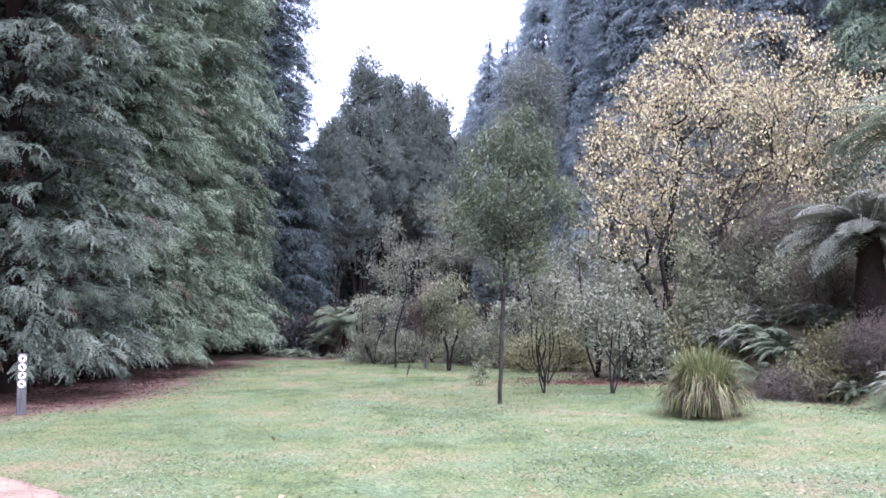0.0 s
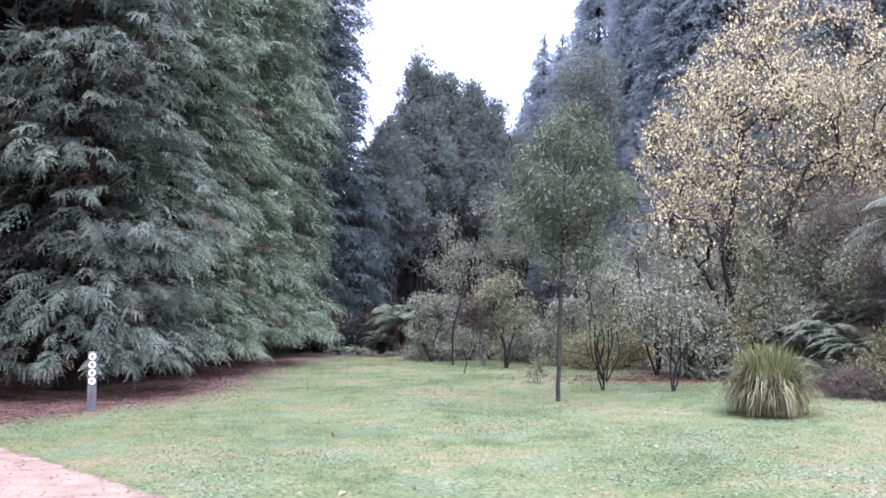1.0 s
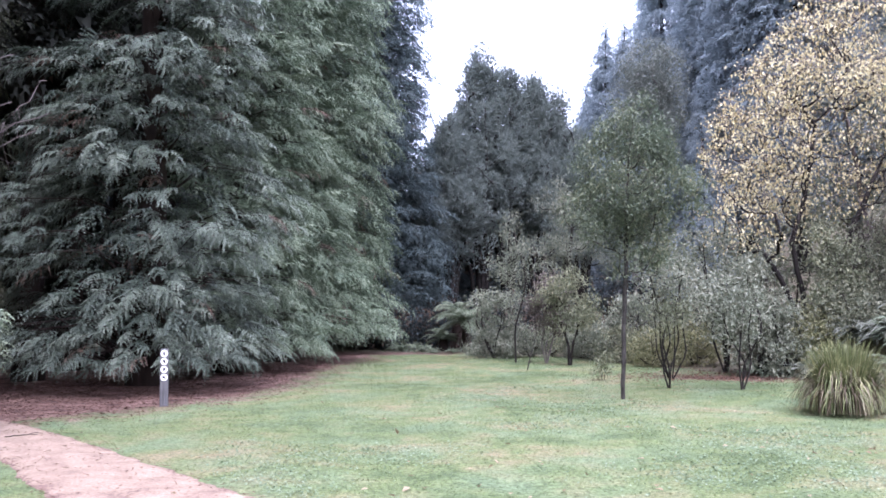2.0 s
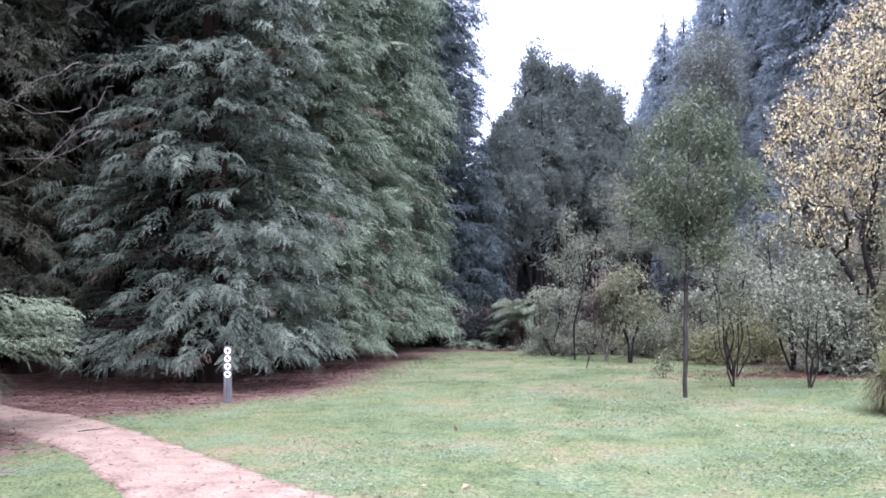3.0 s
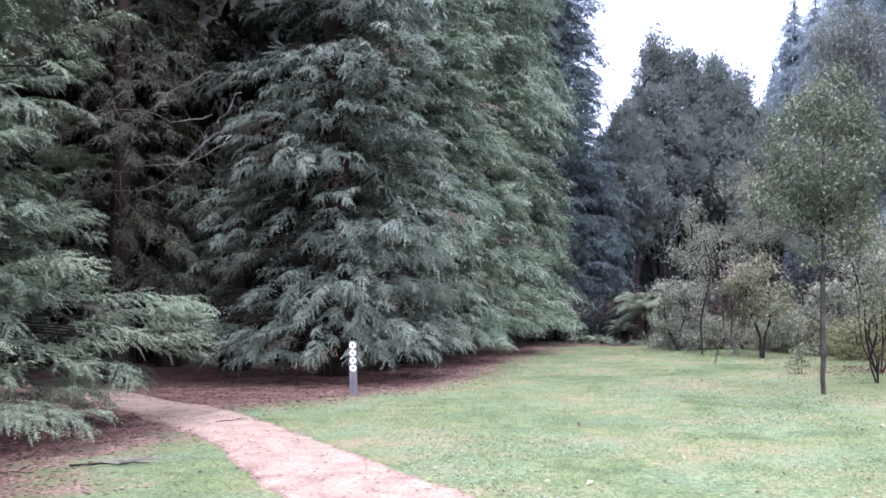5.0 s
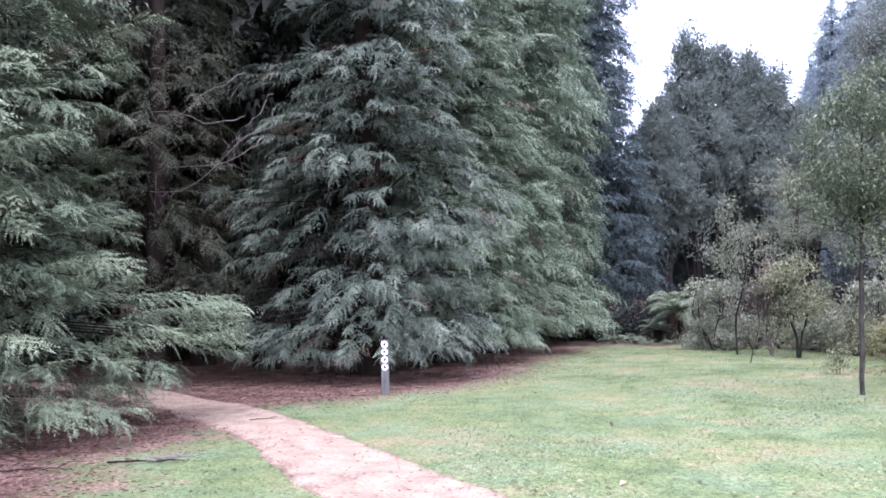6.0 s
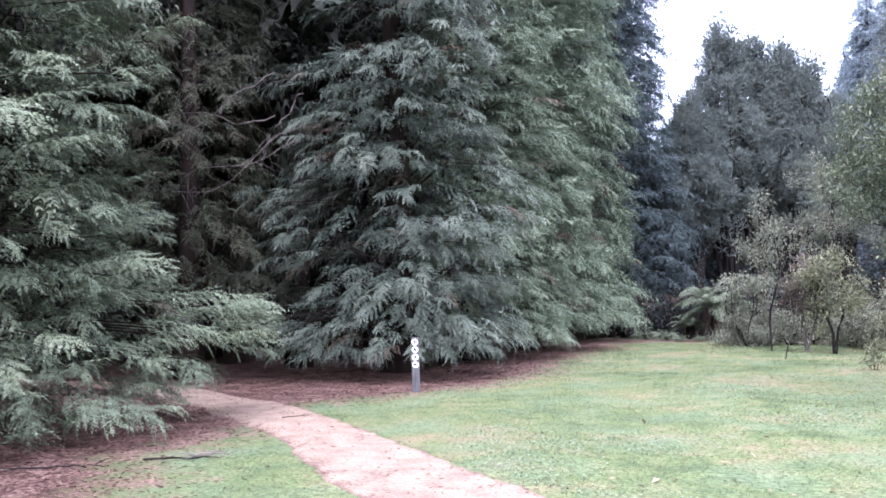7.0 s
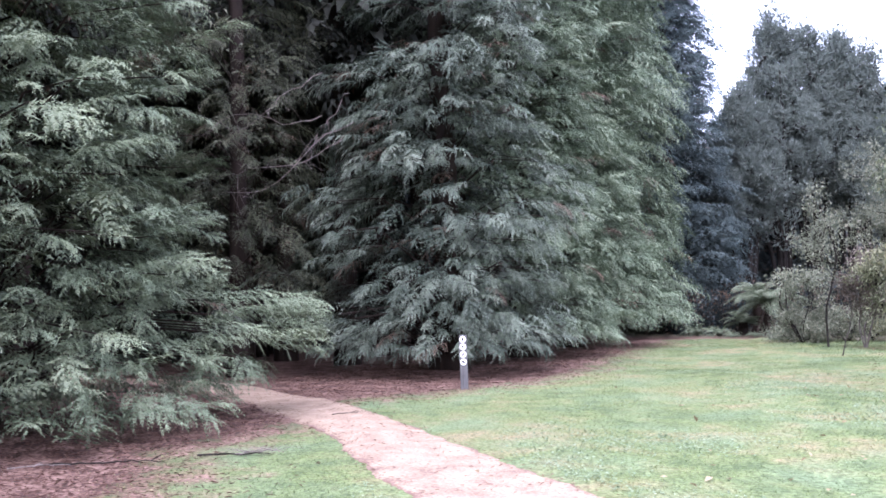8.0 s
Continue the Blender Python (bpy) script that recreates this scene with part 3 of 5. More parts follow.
def branched(rng, trunk_pts, trunk_r, targets, r_tip=0.004, upward=0.6):
    """Limbs that reach every target from the nearest lower point of trunk or limb; radii swell with what they carry."""
    nodes = [np.array(p, float) for p in trunk_pts]
    parent = [i - 1 for i in range(len(nodes))]
    axis_d = [np.min(np.linalg.norm(np.array(trunk_pts) - t, axis=1)) for t in targets]
    tips = []
    for i in np.argsort(axis_d):
        t = targets[i]
        arr = np.array(nodes)
        d = np.linalg.norm(arr - t, axis=1) + upward * np.clip(arr[:, 2] - t[2] + 0.25 * np.linalg.norm(arr[:, :2] - t[:2], axis=1), 0, None) * 2
        j = int(np.argmin(d))
        a, b = arr[j], t
        ln = np.linalg.norm(b - a)
        n = max(2, min(5, int(ln / 0.25) + 1))
        prev = j
        for k in range(1, n + 1):
            u = k / n
            p = a * (1 - u) + b * u + np.array([0, 0, -0.12 * ln * math.sin(math.pi * u)]) + (rng.normal(0, 0.035, 3) * ln if k < n else 0)
            nodes.append(p)
            parent.append(prev)
            prev = len(nodes) - 1
        tips.append(prev)
    load = np.zeros(len(nodes))
    for t in tips:
        load[t] += 1
    for i in range(len(nodes) - 1, 0, -1):
        if parent[i] >= 0:
            load[parent[i]] += load[i]
    rad = r_tip * np.maximum(load, 0.6) ** 0.45
    top = rad[0]
    rad = np.where(rad > r_tip * 1.3, r_tip + (rad - r_tip) * (trunk_r - r_tip) / max(top - r_tip, 1e-6), rad)
    lines = []
    kids = {}
    for i, p in enumerate(parent):
        kids.setdefault(p, []).append(i)
    done = set()
    for i in range(len(nodes)):
        for c in kids.get(i, []):
            if c in done:
                continue
            chain = [i, c]
            done.add(c)
            while True:
                nxt = [k for k in kids.get(chain[-1], []) if k not in done]
                if not nxt:
                    break
                k = max(nxt, key=lambda q: load[q])
                done.add(k)
                chain.append(k)
            rr = rad[chain]
            rr[0] = min(rr[0], rr[1] * 1.25)
            lines.append((np.array([nodes[k] for k in chain]), rr))
    return lines, np.array([nodes[t] for t in tips])


def in_lobes(rng, lobes, count, shell=0.55):
    """Places inside a union of ellipsoids (cx, cy, cz, rx, ry, rz), more of them near the surface."""
    lobes = np.array(lobes, float)
    vol = lobes[:, 3] * lobes[:, 4] * lobes[:, 5]
    pick = rng.choice(len(lobes), count, p=vol ** 0.8 / (vol ** 0.8).sum())
    d = unit(rng.normal(0, 1, (count, 3)))
    r = rng.uniform(0, 1, count) ** (1 / 3) * (1 - shell) + shell * rng.uniform(0.75, 1.0, count)
    return lobes[pick, :3] + d * r[:, None] * lobes[pick, 3:]


def broadleaf(name, x, y, label, mat, bark, seed, lobes, stems, targets=120, leaves=40, leaf=(0.07, 0.03), clump=0.22,
              trunk_r=0.06, hang=0.3, r_tip=0.004, shell=0.55, category="tree", group="", twigs=0, twig_mat=None, z=None, tuft=0.0):
    """A tree or shrub: one or several stems (lists of points), limbs to places in the crown's lobes, and leaves round each of them."""
    rng = np.random.default_rng(seed)
    tree = base_at(name, x, y, label, category, group, z)
    aims = in_lobes(rng, lobes, targets, shell)
    lines, tips = [], []
    roots = [np.array(s, float) for s in stems]
    near = np.argmin([[np.min(np.linalg.norm(s - a, axis=1)) for s in roots] for a in aims], axis=1)
    for i, s in enumerate(roots):
        mine = aims[near == i]
        if len(mine) == 0:
            mine = s[-1:] + np.array([[0, 0, 0.2]])
        s2 = np.column_stack([np.interp(np.linspace(0, len(s) - 1, 3 * len(s)), np.arange(len(s)), s[:, k]) for k in range(3)])
        s2[1:-1] += rng.normal(0, trunk_r * 0.16, s2[1:-1].shape)
        ln, tp = branched(rng, s2, trunk_r * (1 if len(roots) == 1 else rng.uniform(0.7, 1.0)), mine, r_tip)
        lines += ln
        tips.append(tp)
    tips = np.concatenate(tips)
    n = len(tips) * leaves
    off = rng.normal(0, clump, (n, 3)) * [1, 1, 0.8]
    if tuft:
        off = unit(rng.normal(0, 1, (n, 3))) * (rng.uniform(0.15, 1, n) ** 0.5 * tuft)[:, None] * np.repeat(rng.uniform(0.6, 1.3, len(tips)), leaves)[:, None]
    spot = np.repeat(tips, leaves, axis=0) + off
    ahead = unit(rng.normal(0, 1, (n, 3)) + [0, 0, -hang * 2] + (1.3 * unit(off) if tuft else 0))
    v, f = kite(leaf[0], leaf[1])
    crown = scatter(v, f, frames(ahead, rng.normal(0, 0.5, (n, 3)) + [0, 0, 1.0]), rng.uniform(0.6, 1.3, n), spot)
    thick = [q for q in lines if q[1].max() > 0.012] or lines[:1]
    thin = [q for q in lines if q[1].max() <= 0.012]
    if twigs:
        for t in np.repeat(tips, twigs, axis=0):
            d = unit(rng.normal(0, 1, 3) + [0, 0, 0.35]) * rng.uniform(0.2, 0.5)
            thin.append((np.array([t, t + d * 0.5 + rng.normal(0, 0.03, 3), t + d]), np.array([0.0045, 0.0035, 0.002])))
    part("trunk", mesh_of("trunk", *tubes(thick, 6), bark, True), tree)
    if thin:
        part("twigwork", mesh_of("twigwork", *tubes(thin, 3), twig_mat or bark, True), tree, kind="stuff")
    part("crown", mesh_of("crown", *crown, mat), tree, kind="stuff")
    return tree


def polar(az, d):
    """A place by its bearing from the middle of the clearing's near end (degrees, counter-clockwise from ahead) and distance."""
    return -math.sin(radians(az)) * d, math.cos(radians(az)) * d


# -- the redwood row and the plantation behind it
ROW = "row of redwoods"
conifer("redwood", -9.0, 16.9, 40, 3.3, M_RED_A, B_RED, "tall redwood with drooping blue-green sprays reaching almost to the ground", 11, low=0.9, profile=0.75, detail_to=9.2, group=ROW,
        pad=0.74, wide=0.27, step=0.06, pinna=0.042, girth=0.021, comb=0.028, droop=0.5, pitch=(-0.45, 0.08),
        skirt=0.34, holes=0.34, shade=0.8, shade_from=95, rough=0.3, crowd=1.08, tier=0.44, fill=1.0, coarse=3.0, flare=0.17, flare_to=-150,
        extra=[(1.1, k, 3.3) for k in range(-140, 10, 10)] + [(0.85, k, 2.9) for k in range(-138, 10, 9)] + [(0.6, k, 3.2) for k in range(-142, 10, 8)] + [(0.5, k, 2.4) for k in range(-140, 10, 12)], hollows=[(-26, 4.6, 20, 0.7), (-118, 7.6, 30, 1.8)])
conifer("redwood", -8.9, 21.2, 38, 3.0, M_RED_B, B_RED, "redwood with yellowish green sprays hanging low over the litter", 12, low=1.0, detail_to=11, profile=0.9, group=ROW, skirt=0.3,
        pad=0.85, wide=0.33, step=0.08, pinna=0.06, girth=0.022, comb=0.038, pitch=(-0.5, 0.15), droop=0.4, crowd=1.2, tier=0.45, fill=1.0, shade=0.85, shade_from=150, rough=0.34, tones=(0.55, 0.15), coarse=2.8,
        extra=[(0.75 + 0.25 * (k % 3), -128 + 7 * k, 2.7 + 0.25 * (k % 2)) for k in range(20)])
conifer("redwood", -9.3, 26.0, 40, 3.6, M_RED_B, B_RED, "tall green redwood at the edge of the mown grass", 13, low=1.1, detail_to=13.5, profile=0.5, group=ROW, skirt=0.55,
        pad=1.0, wide=0.4, step=0.1, pinna=0.08, girth=0.03, comb=0.052, pitch=(-0.5, 0.2), droop=0.4, crowd=1.4, tier=0.5, fill=0.9, shade=0.85, shade_from=160, rough=0.32, tones=(0.55, 0.14), coarse=2.4)
conifer("redwood", -9.6, 31.5, 40, 3.9, M_RED_B, B_RED, "green redwood half hidden behind its neighbour", 18, low=1.1, detail_to=15, profile=0.5, group=ROW, skirt=0.55,
        pad=1.3, wide=0.5, step=0.14, pinna=0.11, girth=0.042, comb=0.08, pitch=(-0.75, 0.0), droop=0.5, crowd=1.7, tier=0.6, shade=0.85, shade_from=160, rough=0.24)
conifer("redwood", -8.4, 37.5, 36, 4.2, M_CON_BLUE, B_RED, "tall bluish redwood with short horizontal boughs", 14, low=0.8, detail_to=20, group=ROW, holes=0.1, skirt=0.6,
        pad=1.4, wide=0.52, step=0.16, pinna=0.13, girth=0.05, comb=0.1, pitch=(-0.6, 0.1), droop=0.4, crowd=1.7, tier=0.6, rough=0.22, brown=0.0)
conifer("redwood", -11.2, 6.9, 36, 3.6, M_RED_D, B_RED, "big redwood with long feathery boughs sweeping over the path", 15, low=0.3, detail_to=7.6, profile=0.6,
        pad=0.8, wide=0.27, step=0.058, pinna=0.057, girth=0.0135, comb=0.031, pitch=(-0.5, 0.3), droop=0.3, lift=0.25,
        flare=0.26, flare_to=-36, extra=[(1.0 + 0.11 * (k % 6), 24 + 1.3 * k, 4.9 + 0.22 * ((k * 5) % 5)) for k in range(19)] + [(1.1 + 0.15 * (k % 4), 16 + 3 * k, 4.1) for k in range(12)],
        group=ROW, skirt=0.12, crowd=0.98, tier=0.4, holes=0.06, fill=1.0, shade=0.92, shade_from=135, rough=0.24, tones=(0.55, 0.17), brown=0.008, coarse=3.0)
shaded = conifer("redwood", -13.3, 14.6, 34, 2.7, M_RED_E, B_RED, "shaded redwood with thin brownish green boughs and bare dead branches", 16, low=2.3, detail_to=9, profile=0.4, group=ROW, holes=0.45, fill=0.3, trunk_r=0.22, skirt=1.6,
                 pad=0.9, wide=0.3, step=0.09, pinna=0.06, girth=0.018, comb=0.045, tier=0.55, crowd=1.3, brown=0.04, pitch=(-0.6, 0.1), coarse=2.6)
for k, pts in enumerate([[(-9.6, 14.2, 5.4), (-10.2, 13.6, 4.9), (-10.7, 13.2, 4.2), (-11.3, 12.7, 3.95), (-11.7, 12.4, 3.85)], [(-9.8, 14.0, 5.0), (-10.3, 13.6, 4.6), (-11.0, 12.9, 4.45), (-11.6, 12.5, 4.2)],
                         [(-9.7, 14.1, 6.0), (-9.9, 13.8, 5.6), (-10.1, 13.6, 5.2), (-10.4, 13.5, 4.5)], [(-10.2, 13.9, 6.5), (-10.6, 13.3, 6.05), (-11.0, 13.0, 5.5), (-11.7, 12.4, 4.95)],
                         [(-10.1, 13.8, 5.6), (-10.7, 13.2, 5.3), (-11.4, 12.6, 5.5), (-11.9, 12.2, 5.2)]]):
    r = np.random.default_rng(300 + k)
    p = np.array(pts) - np.array(shaded.location)
    t = np.linspace(0, len(p) - 1, 12)
    fine = np.column_stack([np.interp(t, np.arange(len(p)), p[:, c]) for c in range(3)]) + r.normal(0, 0.03, (12, 3))
    fine += 0.09 * np.sin(np.linspace(0, 7, 12) + k)[:, None] * np.array([0.3, 0.3, 1.0])
    branch = part("dead_branch", mesh_of("dead_branch", *tubes([(fine, np.linspace(0.011, 0.003, 12))], 5), B_TWIG, True), shaded, "bare grey dead branch")
    for q in range(8):
        i, d = r.integers(2, 11), r.normal(0, 0.22, 3) + [0, 0, -0.08]
        twig = [(np.array([fine[i], fine[i] + d * 0.5 + r.normal(0, 0.04, 3), fine[i] + d + [0, 0, -0.06], fine[i] + d * 1.5 + r.normal(0, 0.06, 3)]), np.array([0.005, 0.004, 0.003, 0.0015]))]
        part("twig", mesh_of("twig", *tubes(twig, 4), B_TWIG, True), branch)

PLANT = "plantation trees"
COARSE = dict(pad=1.9, wide=0.65, step=0.32, pinna=0.32, girth=0.12, comb=0.25, crowd=1.4, tier=0.75, coarse=1.8, shelf=0.5, pitch=(-0.6, 0.0))
proto = conifer("plantation_redwood", -19.0, 11.0, 32, 3.0, M_CON_SHADE, B_RED, "bare-stemmed redwood with deep shade put into its foliage colour", 31, low=8.5, detail_to=10, profile=0.4, trunk_r=0.3, holes=0.4, group=PLANT, **COARSE)
proto_low = conifer("plantation_redwood", -27.0, 26.0, 30, 3.8, M_CON_SHADE, B_RED, "redwood with dead-looking lower boughs, deep shade put into its foliage colour", 32, low=1.0, detail_to=10.5, profile=0.4, trunk_r=0.28, group=PLANT, brown=0.03, **COARSE)
# unseen tree, added outside the view to shade the near redwood's low boughs
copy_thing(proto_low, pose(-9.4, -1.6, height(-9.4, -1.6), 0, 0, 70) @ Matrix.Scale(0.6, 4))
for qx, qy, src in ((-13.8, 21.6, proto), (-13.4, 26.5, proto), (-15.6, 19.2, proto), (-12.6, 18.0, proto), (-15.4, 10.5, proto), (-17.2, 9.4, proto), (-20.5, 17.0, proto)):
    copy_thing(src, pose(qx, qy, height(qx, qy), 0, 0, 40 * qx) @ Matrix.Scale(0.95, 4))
# second unseen tree, added for the same shading
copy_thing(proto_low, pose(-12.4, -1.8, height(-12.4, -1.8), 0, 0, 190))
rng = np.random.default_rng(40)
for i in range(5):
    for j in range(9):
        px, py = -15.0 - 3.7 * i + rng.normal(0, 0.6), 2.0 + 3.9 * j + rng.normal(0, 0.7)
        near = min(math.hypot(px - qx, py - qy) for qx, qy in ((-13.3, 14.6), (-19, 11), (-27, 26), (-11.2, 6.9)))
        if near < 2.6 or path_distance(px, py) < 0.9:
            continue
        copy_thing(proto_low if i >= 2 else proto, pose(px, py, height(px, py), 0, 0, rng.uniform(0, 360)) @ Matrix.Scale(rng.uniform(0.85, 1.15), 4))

# -- the dark stand that closes the far end of the lawn
FAR = "dark trees at the far end"
FARNESS = dict(pad=1.35, wide=0.5, step=0.22, pinna=0.2, girth=0.075, comb=0.15, crowd=0.8, tier=0.52, detail_to=30, shelf=0.0, fill=0.45, pitch=(-0.6, 0.1), brown=0.0)
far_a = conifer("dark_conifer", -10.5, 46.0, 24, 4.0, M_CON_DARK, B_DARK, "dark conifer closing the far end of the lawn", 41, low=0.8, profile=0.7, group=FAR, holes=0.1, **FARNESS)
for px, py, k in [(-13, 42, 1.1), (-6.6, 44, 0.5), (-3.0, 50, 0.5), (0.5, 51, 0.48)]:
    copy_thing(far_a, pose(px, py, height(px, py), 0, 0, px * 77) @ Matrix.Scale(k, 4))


def cypress(az, d, tall, wide, seed):
    r = np.random.default_rng(seed)
    lobes = [(0, 0, 0.60 * tall, 0.72 * wide, 0.72 * wide, 0.24 * tall), (0, 0, 0.80 * tall, 0.42 * wide, 0.42 * wide, 0.16 * tall), *[(0.1 * k, 0, (0.9 + 0.02 * k) * tall, 0.24 * wide, 0.24 * wide, 0.1 * tall) for k in range(3)], *[(0, 0, 0.8 * tall, 0.4 * wide, 0.4 * wide, 0.15 * tall)] * 2]
    for k in range(11):
        a, h = k * 2.4 + r.uniform(-0.4, 0.4), r.uniform(0.42, 0.8)
        q = wide * (0.95 - 0.7 * (h - 0.42)) * r.uniform(0.55, 0.8)
        lobes.append((q * math.cos(a), q * math.sin(a), h * tall, wide * r.uniform(0.2, 0.32), wide * r.uniform(0.2, 0.32), tall * r.uniform(0.08, 0.14)))
    stems = []
    for k in range(6):
        a, f = k * 1.05 + r.uniform(-0.3, 0.3), wide * r.uniform(0.25, 0.6)
        c, s = math.cos(a), math.sin(a)
        stems.append([(0.12 * c, 0.12 * s, -0.1), (0.25 * f * c, 0.25 * f * s, 0.2 * tall), (0.7 * f * c, 0.7 * f * s, 0.42 * tall), (f * c, f * s, 0.62 * tall), (0.9 * f * c, 0.9 * f * s, 0.8 * tall)])
    px, py = polar(az, d)
    broadleaf("cypress", px, py, "dark many-stemmed cypress with tufted foliage on rising limbs", M_CYP, B_DARK, seed, lobes, stems, targets=380, leaves=84, leaf=(0.24, 0.062),
              trunk_r=0.13, hang=-0.45, r_tip=0.012, shell=0.8, group="cypresses", tuft=0.46)


cypress(5.6, 42, 15.0, 2.7, 51)
cypress(3.75, 43, 14.3, 2.4, 52)
cypress(1.9, 44, 14.1, 2.4, 53)
cypress(0.3, 43, 12.8, 2.4, 54)
cypress(-1.2, 44, 11.0, 2.2, 56)
cypress(7.8, 40, 11.0, 2.4, 55)


def far_woods():
    """The forest beyond the plantation, too far and dense to tell tree from tree."""
    r = np.random.default_rng(58)
    n = 16000
    az, d = np.radians(r.uniform(2, 85, n)), r.uniform(52, 70, n)
    x, y = -np.sin(az) * d, np.cos(az) * d
    top = 24 + 5 * np.sin(az * 60) + 3 * np.sin(az * 143 + 1)
    top = np.where(az < radians(13), 9 + 2 * np.sin(az * 90), top)
    z = heights(x, y) + top * r.uniform(0, 1, n)
    v, f = spray_template(r, 3, 0.2, 0.09, 0.3)
    turn = frames(np.column_stack([r.normal(0, 1, n), r.normal(0, 1, n), -np.abs(r.normal(0, 0.5, n))]), np.array([0, 0, 1.0]) + r.normal(0, 0.3, (n, 3)))
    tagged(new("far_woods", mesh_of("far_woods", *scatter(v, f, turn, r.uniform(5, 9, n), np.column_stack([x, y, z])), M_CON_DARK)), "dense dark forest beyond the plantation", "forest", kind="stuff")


far_woods()


def hill_woods():
    """The wooded hillside behind the nearer conifers, too far to tell tree from tree; haze is in its leaf colour."""
    r = np.random.default_rng(59)
    n = 9000
    az, d = np.radians(r.uniform(3.2, 38, n)), r.uniform(78, 100, n)
    x, y = np.sin(az) * d, np.cos(az) * d
    top = np.interp(np.degrees(az), [3.2, 5, 8, 12, 38], [9, 16, 24, 30, 34]) + 2.5 * np.sin(az * 130) + 1.5 * np.sin(az * 310 + 1)
    z = np.minimum(heights(x, y), 12) + top * r.uniform(0, 1, n)
    v, f = spray_template(r, 3, 0.2, 0.07, 0.3)
    turn = frames(np.column_stack([r.normal(0, 1, n), r.normal(0, 1, n), -np.abs(r.normal(0, 0.5, n))]), np.array([0, 0, 1.0]) + r.normal(0, 0.3, (n, 3)))
    tagged(new("hill_woods", mesh_of("hill_woods", *scatter(v, f, turn, r.uniform(3.5, 6.5, n), np.column_stack([x, y, z])), M_HILL_HAZE)), "dense conifer forest on the far hillside, haze put into its pale blue colour", "forest", kind="stuff")


hill_woods()


def unseen_light_block_woods():
    """An unseen forest ring added round the near end to block low light, too far and dense to tell tree from tree."""
    r = np.random.default_rng(57)
    n = 9000
    az, d = np.radians(r.uniform(85, 322, n)), r.uniform(34, 48, n)
    x, y = -np.sin(az) * d, np.cos(az) * d
    z = np.minimum(heights(x, y), 10) + (17 + 4 * np.sin(az * 40)) * r.uniform(0, 1, n)
    v, f = spray_template(r, 3, 0.2, 0.09, 0.3)
    turn = frames(np.column_stack([r.normal(0, 1, n), r.normal(0, 1, n), -np.abs(r.normal(0, 0.5, n))]), np.array([0, 0, 1.0]) + r.normal(0, 0.3, (n, 3)))
    tagged(new("unseen_light_block_woods", mesh_of("unseen_light_block_woods", *scatter(v, f, turn, r.uniform(4, 8, n), np.column_stack([x, y, z])), M_CON_DARK)), "unseen dark forest ring added at the near end to block low light", "forest", kind="stuff")


unseen_light_block_woods()

# -- hillside conifers on the far side of the fern bank
HILL = "hillside conifers"
hill_a = conifer("hillside_conifer", *polar(-4.6, 66), 23, 4.2, M_HILL_HAZE, B_DARK, "bluish conifer on the hillside above the clearing", 61, low=1.0, profile=0.62, group=HILL, holes=0.05, rough=0.2, **FARNESS)
hill_b = conifer("hillside_conifer", *polar(-12.5, 46), 26, 3.6, M_HILL_HAZE, B_DARK, "tall dark conifer with bare lower stem on the hillside", 62, low=3.0, profile=0.45, group=HILL, holes=0.1, rough=0.2, **FARNESS)
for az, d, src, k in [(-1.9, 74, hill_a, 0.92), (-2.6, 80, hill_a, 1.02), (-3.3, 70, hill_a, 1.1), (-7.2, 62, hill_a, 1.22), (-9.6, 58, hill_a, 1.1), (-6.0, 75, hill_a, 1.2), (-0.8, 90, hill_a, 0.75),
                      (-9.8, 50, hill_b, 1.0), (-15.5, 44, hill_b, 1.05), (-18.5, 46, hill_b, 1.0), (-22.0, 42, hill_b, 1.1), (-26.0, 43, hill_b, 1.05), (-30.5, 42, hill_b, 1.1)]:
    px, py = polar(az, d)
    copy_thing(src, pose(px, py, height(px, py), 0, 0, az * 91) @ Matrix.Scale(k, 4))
conifer("young_conifer", *polar(-9.4, 40), 9.6, 2.4, M_HILL_HAZE, B_DARK, "young bluish conifer with open feathery boughs", 63, low=0.6, detail_to=10, profile=0.9, pad=1.3, step=0.13, pinna=0.12, girth=0.035, comb=0.08, crowd=1.6, tier=0.5, pitch=(-0.4, 0.1))
conifer("hillside_redwood", *polar(-30.5, 30), 26, 3.6, M_RED_B, B_RED, "green conifer overhanging the fern bank", 64, low=2.0, detail_to=14, profile=0.5, pad=1.3, wide=0.5, step=0.14, pinna=0.11, girth=0.042, comb=0.08, crowd=1.8, tier=0.6)


